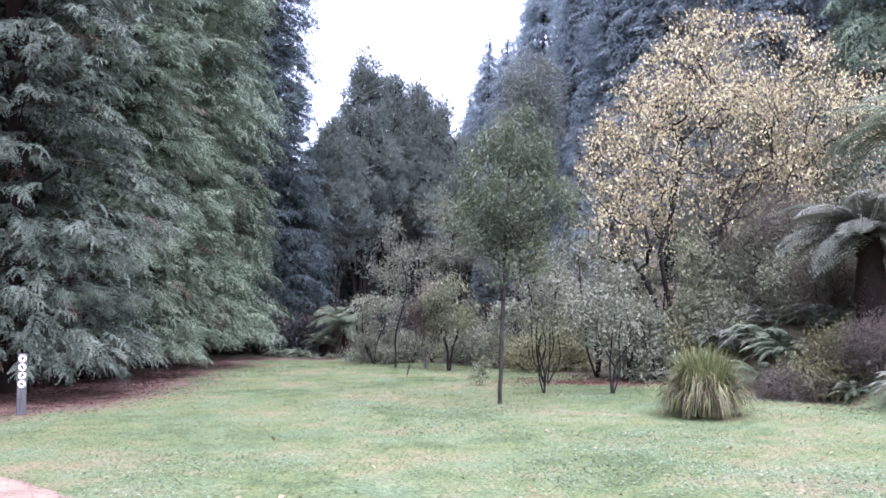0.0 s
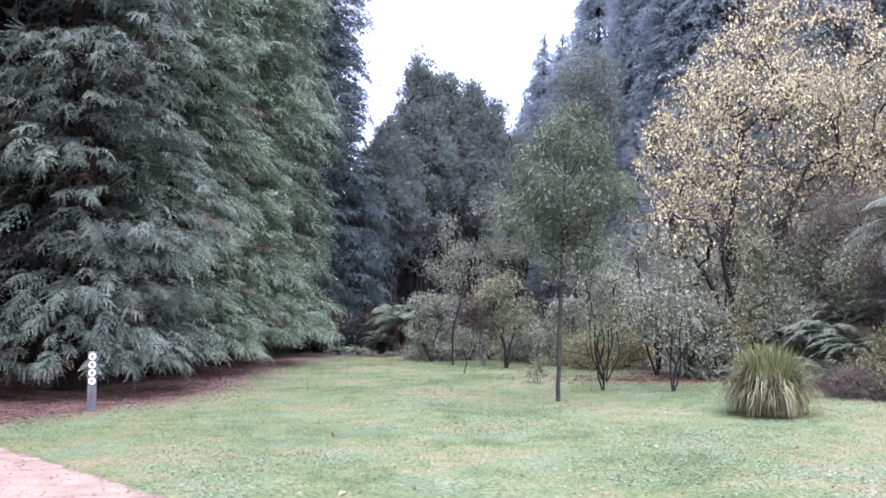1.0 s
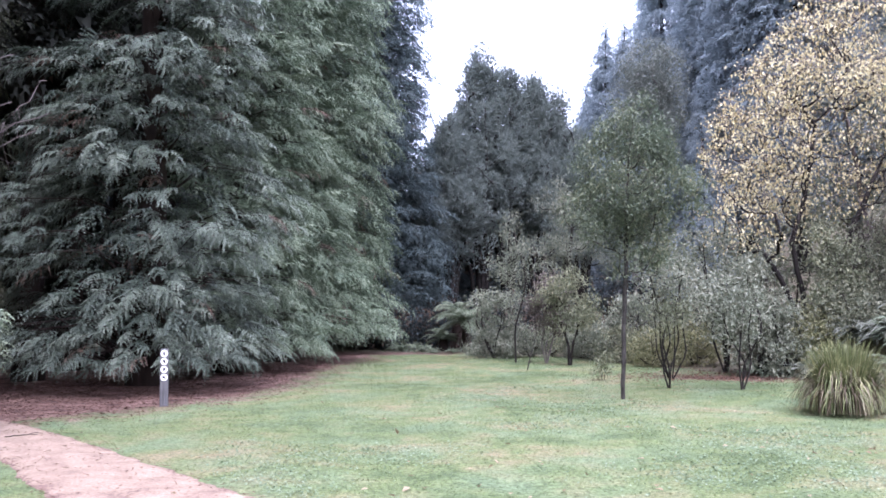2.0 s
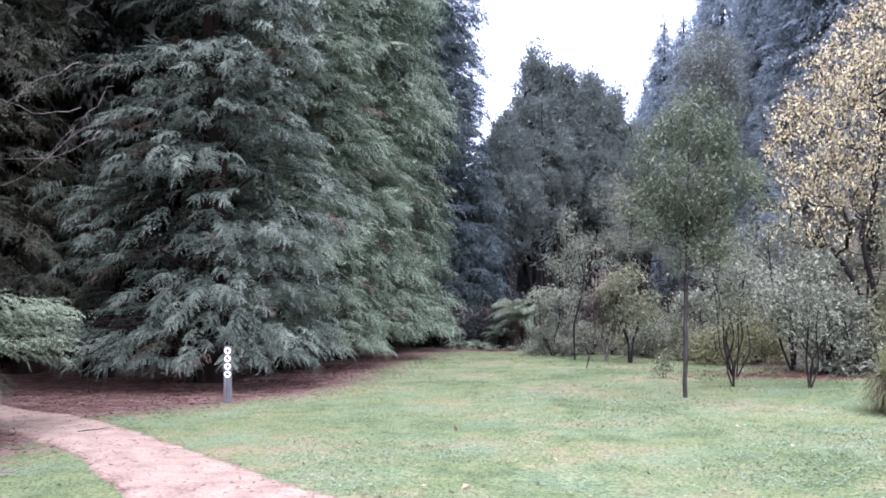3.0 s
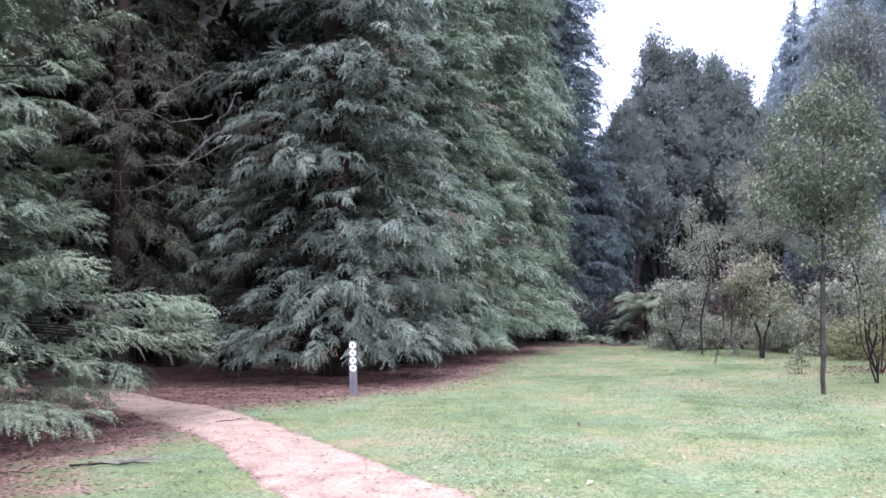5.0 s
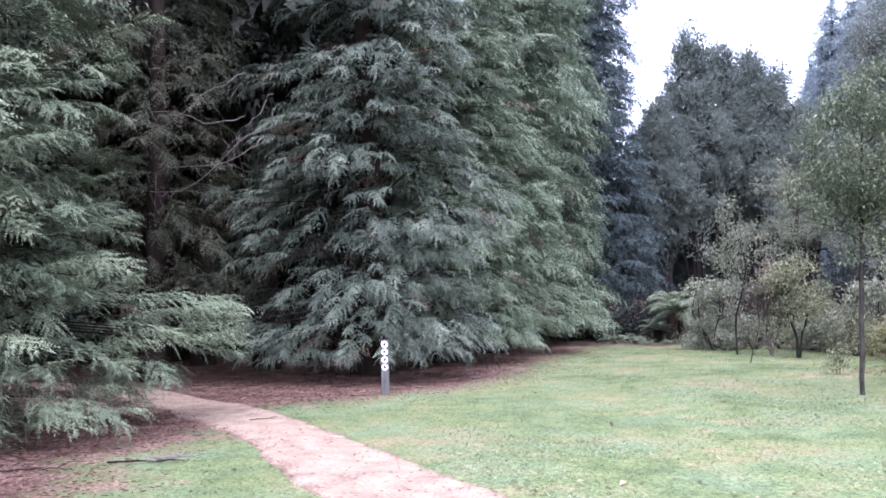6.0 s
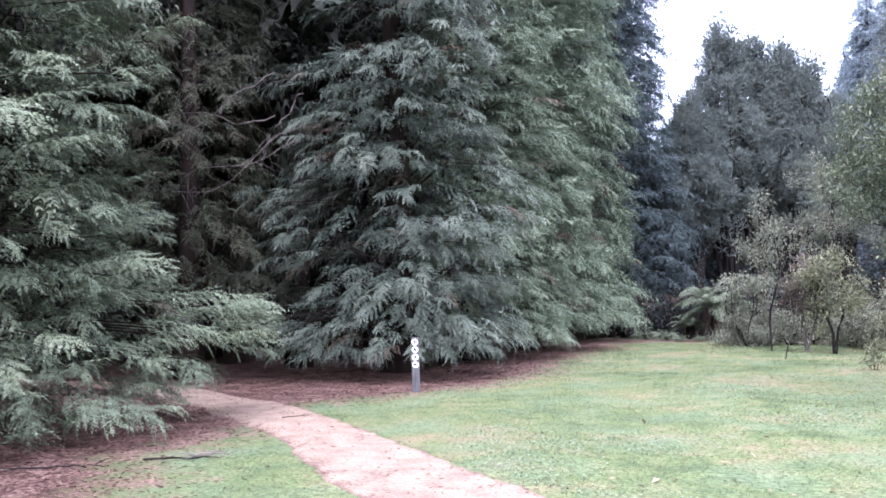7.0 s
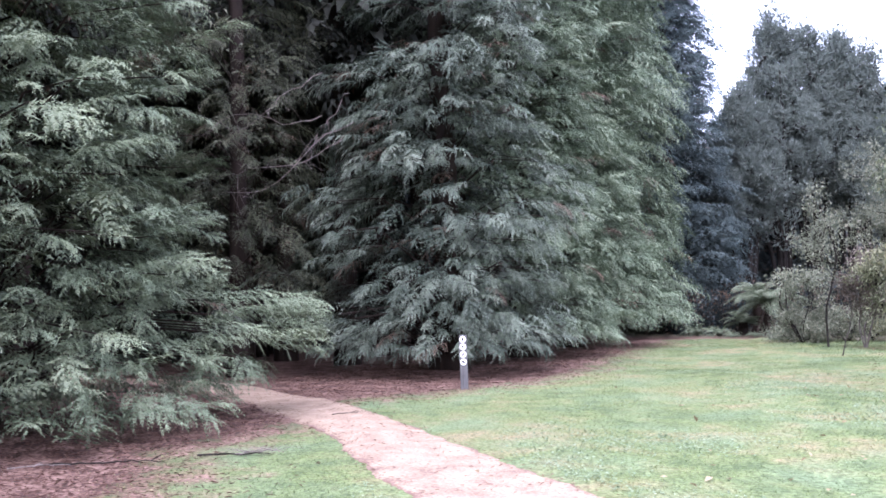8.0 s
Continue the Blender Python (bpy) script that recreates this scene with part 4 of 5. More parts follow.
def dome(name, az, d, tall, wide, label, mat, bark, seed, clear=0.25, stems=1, targets=90, leaves=30, leaf=(0.105, 0.046), clump=0.14, trunk_r=0.035, category="shrub", flat=1.0, group="", hang=0.2, fan=0.35):
    """A round-headed shrub or small tree with an uneven crown."""
    px, py = polar(az, d)
    r = np.random.default_rng(seed)
    c, h = tall * (1 + clear) / 2, tall * (1 - clear) / 2
    lobes = [(0, 0, c, wide * 0.62, wide * 0.62, h * 0.9)]
    for k in range(6):
        a, u = r.uniform(0, 6.28), r.uniform(-0.55, 0.65)
        lobes.append((wide * 0.55 * math.cos(a), wide * 0.55 * math.sin(a), c + h * u, wide * r.uniform(0.3, 0.5), wide * r.uniform(0.3, 0.5), h * r.uniform(0.3, 0.45) * flat))
    if clear < 0.12:
        lobes += [(wide * 0.5 * math.cos(a), wide * 0.5 * math.sin(a), tall * 0.2, wide * 0.42, wide * 0.42, tall * 0.2) for a in (0.5, 2.1, 3.7, 5.3)]
    sts = []
    for k in range(stems):
        a = r.uniform(0, 6.28)
        f = 0 if stems == 1 else fan
        k1, k2 = r.normal(0, 0.05 * tall, 2), r.normal(0, 0.05 * tall, 2)
        sts.append([(0.06 * f * math.cos(a), 0.06 * f * math.sin(a), -0.06), (wide * f * 0.45 * math.cos(a) + k1[0], wide * f * 0.45 * math.sin(a) + k1[1], tall * 0.2),
                    (wide * f * math.cos(a) + k2[0], wide * f * math.sin(a) + k2[1], tall * 0.5), (wide * f * 1.2 * math.cos(a), wide * f * 1.2 * math.sin(a), tall * 0.8)])
    return broadleaf(name, px, py, label, mat, bark, seed, lobes, sts, targets, leaves, leaf, clump, trunk_r, hang, category=category, group=group)


# -- the young trees and shrubs on the lawn
dome("sprout", -2.65, 18.7, 0.6, 0.28, "small tuft of young leaves in the grass", M_OLIVE, B_DARK, 86, clear=0.1, stems=3, targets=18, leaves=14, leaf=(0.09, 0.035), clump=0.07, trunk_r=0.01)
broadleaf("sapling", 1.02, 14.87, "slender young tree with small glossy green leaves standing in the lawn", M_EUC, B_LICHEN, 21,
          [(0.15, 0, 4.0, 1.0, 0.95, 1.1), (0.3, 0, 4.8, 0.62, 0.58, 0.72), (-0.3, 0.1, 3.3, 0.75, 0.7, 0.6), (0.85, 0, 3.5, 0.68, 0.65, 0.75), (0.45, 0, 2.7, 0.5, 0.5, 0.35), (0.25, 0, 2.45, 0.6, 0.55, 0.3)],
          [[(0, 0, -0.05), (0.03, 0, 1.0), (0.1, 0, 2.2), (0.12, 0, 3.2), (0.2, 0, 4.2), (0.3, 0, 5.1)]], targets=300, leaves=60, leaf=(0.075, 0.03), clump=0.12, trunk_r=0.043, category="tree")
dome("grey_sapling", 3.28, 25.5, 5.0, 0.75, "thin grey-leaved young tree with a dark stem", M_GREY, B_DARK, 71, clear=0.33, targets=70, leaves=45, leaf=(0.075, 0.03), clump=0.16, trunk_r=0.032, category="tree")
dome("round_shrub", -0.4, 24.8, 3.0, 1.0, "round olive shrub on two short dark stems", M_OLIVE, B_DARK, 72, clear=0.3, stems=2, targets=120, leaves=40, leaf=(0.09, 0.038), trunk_r=0.05, flat=0.8)
dome("brown_shrub", 1.2, 25.6, 2.9, 0.8, "brownish thin-leaved shrub with upright twigs", M_BROWNSHRUB, B_GREY, 73, clear=0.3, stems=3, targets=70, leaves=45, trunk_r=0.03)
dome("pale_wattle", -0.9, 29.5, 6.3, 1.4, "pale grey-green small tree with a dark stem", M_GREY, B_DARK, 74, clear=0.42, targets=120, leaves=70, leaf=(0.08, 0.03), trunk_r=0.08, category="tree")
dome("pale_shrub", 4.7, 28.6, 2.5, 1.2, "pale leafy shrub at the end of the lawn", M_GREY, B_DARK, 75, clear=0.05, stems=4, targets=90, leaves=60, leaf=(0.1, 0.045))
dome("many_stemmed_shrub", -7.1, 19.4, 2.9, 1.0, "upright many-stemmed shrub with fine grey-green leaves", M_GREY, B_DARK, 76, clear=0.38, stems=5, targets=100, leaves=26, leaf=(0.095, 0.034), trunk_r=0.021, group="lawn shrubs")
dome("many_stemmed_shrub", -6.95, 16.9, 1.9, 0.5, "thin many-stemmed shrub with sparse grey twigs", M_OLIVE, B_DARK, 77, clear=0.5, stems=3, targets=40, leaves=18, leaf=(0.08, 0.03), trunk_r=0.02, group="lawn shrubs")
dome("many_stemmed_shrub", -11.5, 17.0, 2.3, 0.85, "open shrub forking at the ground with pale leaves", M_GREY, B_DARK, 78, clear=0.3, stems=4, targets=80, leaves=20, leaf=(0.09, 0.042), trunk_r=0.024, group="lawn shrubs", fan=0.3)
dome("pale_shrub", -10.6, 21.8, 3.7, 1.3, "tall pale grey-green shrub beneath the autumn tree", M_GREY, B_DARK, 79, clear=0.15, stems=4, targets=150, leaves=36, leaf=(0.095, 0.042))
dome("pale_shrub", -12.7, 20.9, 3.0, 1.0, "pale grey-green shrub on the bank", M_GREY, B_DARK, 87, clear=0.1, stems=4, targets=110, leaves=34)
dome("pale_shrub", -14.6, 20.6, 1.7, 0.8, "low pale shrub at the foot of the bank", M_GREY, B_DARK, 88, clear=0.05, stems=4, targets=70, leaves=30)
dome("olive_shrub", -17.8, 21.6, 2.4, 1.0, "olive shrub among the ferns", M_OLIVE, B_DARK, 89, clear=0.05, stems=4, targets=90, leaves=34)
dome("low_shrub", -2.6, 27.0, 1.5, 1.2, "low pale shrub at the edge of the grass", M_GREY, B_DARK, 80, clear=0.0, stems=4, targets=70, leaves=60)
dome("low_shrub", -5.0, 26.5, 2.4, 1.4, "pale grey-green shrub behind the sapling", M_GREY, B_DARK, 81, clear=0.0, stems=4, targets=90, leaves=60)
dome("low_shrub", -8.6, 24.5, 1.4, 1.1, "yellow-green shrub above brown leaf litter", M_LIME, B_DARK, 82, clear=0.0, stems=4, targets=60, leaves=60)
for k, (az, d, tall, wide, mat) in enumerate([(-1.6, 28.2, 1.1, 1.0, M_GREY), (0.6, 28.8, 1.3, 1.1, M_OLIVE), (2.2, 28.4, 1.2, 1.0, M_GREY), (-3.8, 25.6, 1.2, 1.0, M_OLIVE), (-6.4, 23.6, 1.1, 0.9, M_LIME), (5.4, 30.2, 1.2, 1.0, M_GREY)]):
    dome("low_shrub", az, d, tall, wide, "low leafy shrub where the mown grass ends", mat, B_DARK, 200 + k, clear=0.0, stems=4, targets=80, leaves=46, leaf=(0.08, 0.034), group="shrubs at the end of the lawn")
dome("slender_tree", -5.2, 32, 7.4, 2.0, "grey-green young tree rising behind the sapling", M_HAZE, B_DARK, 83, clear=0.25, targets=160, leaves=60, leaf=(0.1, 0.04), trunk_r=0.08, category="tree")
dome("round_tree", -6.2, 45, 16.0, 3.3, "round-headed tree on the slope, haze put into its grey-green colour", M_HAZE, B_GREY, 84, clear=0.5, targets=260, leaves=80, leaf=(0.17, 0.06), clump=0.34, trunk_r=0.2, category="tree")

dome("grey_tree", -20.0, 25.5, 8.0, 2.4, "grey-green tree growing up through the autumn tree", M_GREY, B_AUT, 85, clear=0.3, stems=3, targets=200, leaves=45, leaf=(0.08, 0.03), clump=0.25, trunk_r=0.09, category="tree")

# -- the autumn tree
px, py = polar(-15.6, 22.5)
broadleaf("autumn_tree", px, py, "autumn tree thick with pale yellow leaves on bare grey twigs", M_YELLOW, B_DARK, 22,
          [(1.1, 0, 5.0, 3.2, 2.6, 2.2), (1.9, 0, 7.3, 2.7, 2.2, 1.4), (-0.9, 0, 4.6, 1.6, 1.6, 2.0), (3.6, 0, 6.0, 1.4, 1.5, 1.6), (-1.3, 0, 2.7, 1.3, 1.3, 1.0), (0.4, 0, 6.6, 1.8, 1.6, 1.3), (3.0, 0, 4.0, 1.4, 1.3, 1.0), (4.8, -0.3, 5.6, 1.4, 1.3, 1.3), (5.4, -0.3, 6.6, 1.0, 1.0, 1.0), (-2.0, 0, 4.0, 0.8, 0.9, 0.9), (0.9, 0, 8.2, 1.2, 1.1, 0.7)],
          [[(0, 0, -0.2), (-0.1, 0, 1.0), (-0.3, 0, 2.2), (0.1, 0, 3.6), (0.4, 0, 5.2)], [(0.1, 0, -0.2), (0.7, 0, 1.2), (1.3, 0, 2.8), (2.0, 0, 4.4)], [(0, 0.1, -0.2), (-0.5, 0, 1.1), (-1.0, 0, 2.0)]],
          targets=1300, leaves=13, leaf=(0.09, 0.05), clump=0.15, trunk_r=0.085, hang=0.8, r_tip=0.0045, category="tree", shell=0.45, twigs=5, twig_mat=B_TWIG)


# -- ferns
def frond_mesh(name, seed, length, pairs, pinna, mat, rise=0.9, fall=-0.9, split=0):
    """One arching frond along +y; split: pairs of leaflets on each side branch."""
    r = np.random.default_rng(seed)
    s = np.linspace(0, 1, pairs + 2)
    ang = rise + (fall - rise) * s ** 1.2
    step = length / (pairs + 1)
    py_, pz_ = np.concatenate([[0], np.cumsum(np.cos(ang[:-1]) * step)]), np.concatenate([[0], np.cumsum(np.sin(ang[:-1]) * step)])
    bits = []
    for i in range(2, pairs + 2):
        u = s[i]
        ln = pinna * (math.sin(math.pi * min(1, 0.12 + 0.9 * u)) ** 0.7 + 0.05) * r.uniform(0.92, 1.06)
        for side in (-1, 1):
            out = np.array([side * math.cos(0.35 + 0.25 * u), math.sin(0.35 + 0.25 * u) * math.cos(ang[i]), math.sin(0.35 + 0.25 * u) * math.sin(ang[i]) - 0.22 - r.uniform(0, 0.12)])
            out = unit(out)
            at = np.array([[0, py_[i], pz_[i]]])
            if split and ln > pinna * 0.3:
                for k in range(split):
                    w = (k + 0.6) / split
                    for sd in (-1, 1):
                        v, f = kite(ln * 0.30 * (1.12 - w), ln / split * 1.05, 0.15)
                        d = unit(out * 0.55 + sd * np.array([0, math.cos(ang[i]), math.sin(ang[i])]) * 0.9)
                        bits.append(scatter(v, f, frames(d[None], np.array([[0, 0, 1.0]])), [1.0], at + out * ln * w - np.array([[0, 0, 0.12 * ln * w * w]])))
            else:
                v, f = kite(ln, step * 0.8, 0.2, 0.3)
                bits.append(scatter(v, f, frames(out[None], np.array([[0, 0, 1.0]])), [1.0], at))
    v, f = join(bits)
    tv, tf = tubes([(np.column_stack([np.zeros(pairs + 2), py_, pz_ - 0.004]), np.linspace(0.011, 0.003, pairs + 2) * length ** 0.5)], 4)
    return mesh_of(name, np.concatenate([v, tv]), [f, tf + len(v)], mat)


FROND = {}
for tag, mat, spec in [("big", M_FERN, (1.9, 24, 0.36, 4)), ("bigsilver", M_FERN_GREY, (2.0, 26, 0.38, 5)), ("mid", M_FERN, (1.4, 28, 0.2, 0)), ("silver", M_FERN_GREY, (1.4, 28, 0.19, 0)), ("dead", M_FERN_DEAD, (1.5, 16, 0.22, 0))]:
    FROND[tag] = [frond_mesh("frond", 90 + k, spec[0], spec[1], spec[2], mat, ((0.95, 0.6, 0.25) if spec[3] else (1.3, 1.0, 0.65))[k], (-0.75, -0.95, -1.15)[k], spec[3]) if tag != "dead"
                  else frond_mesh("frond", 90 + k, spec[0], spec[1], spec[2], mat, -1.0 - 0.15 * k, -1.5, 0) for k in range(3)]


def fern(name, az, d, label, seed, tag="mid", count=16, size=1.0, trunk=0.0, trunk_r=0.16, dead=0, dz=0.0, group="ferns"):
    px, py = polar(az, d)
    r = np.random.default_rng(seed)
    thing = base_at(name, px, py, label, "fern", group, z=height(px, py) + dz)
    if trunk:
        zs = np.linspace(-0.15, trunk, 14)
        rad = trunk_r * (1.2 - 0.3 * zs / trunk) * (1 + r.normal(0, 0.1, 14))
        part("trunk", mesh_of("trunk", *tubes([(np.column_stack([0.05 * np.sin(zs), 0.03 * np.cos(zs * 2), zs]), rad)], 12), B_FERN, True), thing)
    for i in range(count + dead):
        k = i % 3 if i < count else (i % 3)
        ob = part("frond", FROND[tag if i < count else "dead"][k], thing)
        tilt = r.normal(0, 0.1)
        ob.matrix_local = Matrix.Translation((0.05 * math.sin(trunk), 0, max(trunk - 0.04, 0.03))) @ Euler((tilt, r.normal(0, 0.12), i * 2.4 + r.uniform(-0.3, 0.3))).to_matrix().to_4x4() @ Matrix.Scale(size * r.uniform(0.8, 1.12), 4)
    return thing


fern("tree_fern", -27.4, 17.6, "large tree fern with a shaggy dark trunk and arching silvery fronds", 101, "bigsilver", 36, 0.95, 2.05, 0.24, 5, group="tree ferns")
fern("tree_fern", -30.5, 20.5, "green tree fern on the bank with broad fronds", 102, "big", 18, 1.25, 3.4, 0.22, 3, group="tree ferns")
fern("tree_fern", 6.8, 32.5, "tree fern with red-brown dead fronds under its crown", 103, "big", 20, 0.95, 1.25, 0.15, 5, group="tree ferns")
fern("tree_fern", 8.3, 33.5, "low tree fern in deep shade", 104, "big", 16, 0.6, 0.5, 0.18, 4, group="tree ferns")
fern("tree_fern", 7.4, 35.0, "shaded tree fern with dark fronds", 105, "big", 16, 0.75, 1.6, 0.18, 4, group="tree ferns")
BANKF = "bank ferns"
for i, (az, d, tag, size, lab) in enumerate([(-21.0, 18.6, "mid", 1.5, "broad green fern at the foot of the bank"), (-19.3, 20.4, "silver", 1.45, "silvery fern on the bank"), (-20.4, 19.9, "silver", 1.4, "grey-green fern on the bank"),
                                             (-15.8, 20.0, "silver", 0.9, "grey fern beneath the autumn tree"), (-14.0, 20.6, "mid", 0.9, "dark green fern at the edge of the grass"), (-17.0, 20.6, "mid", 1.3, "green fern on the bank"),
                                             (-29.4, 15.3, "silver", 1.05, "silvery fern spilling onto the lawn"), (-22.6, 18.9, "mid", 1.3, "green fern among brown twigs"),
                                             (9.8, 32.6, "mid", 1.1, "shaded fern at the end of the lawn"), (7.6, 31.8, "mid", 0.6, "shaded fern at the end of the lawn"), (11.2, 33.5, "mid", 1.2, "shaded fern at the end of the lawn"),
                                             (-24.4, 19.4, "mid", 1.3, "pale green fern on the upper bank"), (-12.6, 21.0, "mid", 1.1, "dark green fern at the edge of the grass"), (-25.6, 18.9, "silver", 1.2, "silvery fern on the upper bank"),
                                             (-18.3, 20.8, "silver", 1.4, "silvery fern on the bank"), (-21.4, 19.6, "mid", 1.4, "green fern on the bank"), (-26.4, 16.6, "mid", 0.9, "small fern at the foot of the bank"), (9.0, 31.6, "mid", 0.65, "shaded fern at the end of the lawn")]):
    fern("fern", az, d, lab, 110 + i, tag, 26, size * 0.5, group=BANKF)
    if i not in (6, 8, 9, 10, 17):
        fern("fern", az + (0.9 if i % 2 else -1.0), d + 0.5, lab, 130 + i, tag, 22, size * 0.42, group=BANKF)

# -- bank undergrowth
for i, (az, d, tall, wide, mat, lab) in enumerate([
        (-24.3, 17.3, 0.9, 0.8, M_LIME, "yellow-green shrub at the foot of the bank"), (-23.2, 20.2, 1.5, 0.9, M_SHRUB, "green shrub on the fern bank"),
        (-25.6, 17.6, 0.55, 0.8, M_BROWNSHRUB, "tangled brown shrub on the bank"), (-24.0, 21.0, 2.8, 1.4, M_BROWNSHRUB, "brown twiggy shrub above the ferns"),
        (-21.6, 22.2, 3.0, 1.3, M_SHRUB, "green shrub above the ferns"), (-25.6, 21.5, 2.6, 1.4, M_SHRUB, "green shrub above the ferns"),
        (-18.6, 22.4, 2.2, 1.2, M_SHRUB, "green shrub beneath the autumn tree"), (-16.6, 21.2, 1.5, 0.9, M_LIME, "yellow-green shrub beneath the autumn tree"),
        (-13.4, 22.4, 1.8, 1.2, M_SHRUB, "dark green shrub beneath the autumn tree"), (-25.0, 19.4, 2.0, 1.0, M_BROWNSHRUB, "brown twiggy shrub above the ferns"),
        (-28.2, 16.7, 0.75, 0.8, M_BROWNSHRUB, "tangled brown shrub round the tree fern"), (-26.6, 17.6, 0.6, 0.8, M_LIME, "yellow-green undergrowth on the bank"), (-22.6, 17.0, 0.5, 0.7, M_BROWNSHRUB, "low brown bracken on the bank"), (-20.0, 22.4, 2.2, 1.2, M_BROWNSHRUB, "brown twiggy shrub above the ferns"), (-26.4, 20.0, 1.6, 1.1, M_SHRUB, "green shrub on the fern bank"),
        (-18.6, 20.9, 1.2, 0.9, M_SHRUB, "green shrub on the fern bank"), (-31.5, 21.0, 2.0, 1.3, M_SHRUB, "green shrub on the fern bank"), (-15.0, 26, 4.0, 2.2, M_SHRUB, "tall green bush on the slope"), (-19.5, 26, 4.5, 2.2, M_SHRUB, "tall green bush on the slope"),
        (-23.5, 26, 4.5, 2.4, M_SHRUB, "tall green bush on the slope"), (-27.5, 25, 4.5, 2.4, M_SHRUB, "tall green bush on the slope"), (-10.5, 28, 4.0, 2.2, M_SHRUB, "tall green bush on the slope"),
        # dark conifer leaves put the understory's shade into these bushes' colour
        (-7.0, 31, 3.2, 2.0, M_CON_DARK, "bush at the end of the lawn, shade put into its dark leaf colour"), (-3.2, 32, 3.0, 1.8, M_CON_DARK, "bush at the end of the lawn, shade put into its dark leaf colour"), (1.6, 33, 2.6, 1.8, M_CON_DARK, "bush at the end of the lawn, shade put into its dark leaf colour"),
        (10.5, 35.5, 2.2, 1.6, M_CON_DARK, "bush with deep shade put into its leaf colour"), (8.6, 37, 2.6, 1.8, M_CON_DARK, "bush with deep shade put into its leaf colour"), (5.0, 36, 2.6, 1.8, M_CON_DARK, "bush with deep shade put into its leaf colour"), (3.0, 35, 2.6, 1.8, M_CON_DARK, "bush with deep shade put into its leaf colour"), (12.2, 36, 2.2, 1.6, M_CON_DARK, "bush with deep shade put into its leaf colour")]):
    twiggy = mat is M_BROWNSHRUB
    dome("bank_shrub", az, d, tall, wide, lab, mat, B_DARK, 140 + i, clear=0.0, stems=4, targets=110 if d < 24 else 70, leaves=80 if twiggy else 42 if d < 24 else 36,
         leaf=(0.1, 0.012) if twiggy else (0.09, 0.038) if d < 24 else (0.16, 0.075), clump=0.16 + 0.04 * wide, trunk_r=0.03, group="undergrowth")


# -- the tussock in the lawn
def tussock(x, y, seed=160):
    r = np.random.default_rng(seed)
    thing = base_at("tussock", x, y, "big clump of strappy green and straw-coloured tussock grass", "grass clump")
    # green blades stand up from the middle; dry ones rise at the rim and hang to the ground all round
    for nm, mat, count, dry in (("foliage", M_TUSSOCK, 1700, False), ("hanging_foliage", M_TUSSOCK, 520, True), ("dry_foliage", M_STRAW, 620, True)):
        a, q = r.uniform(0, 2 * np.pi, count), np.sqrt(r.uniform(0.35 if dry else 0.0, 1, count))
        root = np.column_stack([np.cos(a) * q * 0.31, np.sin(a) * q * 0.31, np.full(count, 0.02)])
        ln = r.uniform(0.75, 1.3, count) if dry else r.uniform(0.75, 1.15, count) * (1.06 - 0.14 * q)
        heading = a + r.normal(0, 0.85 if dry else 0.5, count)
        out = np.column_stack([np.cos(heading), np.sin(heading), np.zeros(count)])
        side = np.cross(out, [0, 0, 1.0])
        w = r.uniform(0.004, 0.009, count)[:, None]
        lean = (0.04 + 0.34 * q) * r.uniform(0.1, 1.3, count)
        bend = np.where(r.uniform(0, 1, count) < 0.45, r.uniform(0.15, 0.6, count), r.uniform(0.01, 0.14, count))
        late, turnover = r.uniform(0.6, 1.35, count), r.normal(0, 38, count)
        rows, pos = [], root.copy()
        for k in range(7):
            wide = w * (1.0, 1.1, 1.1, 1.0, 0.85, 0.6, 0.12)[k]
            rows += [pos - side * wide, pos + side * wide]
            ang = np.clip(np.radians((84, 74, 40, -15, -58, -76, -80)[k] + turnover * (k > 1)) * late, -1.5, 1.5) if dry else np.pi / 2 - lean - bend * max(0, k - 2)
            pos = pos + (0.86 * out * np.cos(ang)[:, None] + np.array([0, 0, 1.0]) * np.sin(ang)[:, None]) * ln[:, None] / 6
            pos[:, 2] = np.maximum(pos[:, 2], 0.03)
        v = np.stack(rows, 1)
        f = np.array([(2 * k, 2 * k + 1, 2 * k + 3, 2 * k + 2) for k in range(6)])
        faces = (f[None] + (np.arange(count) * 14)[:, None, None]).reshape(-1, 4)
        part(nm, mesh_of(nm, v.reshape(-1, 3), faces, mat), thing, kind="stuff")


tussock(4.12, 13.0)


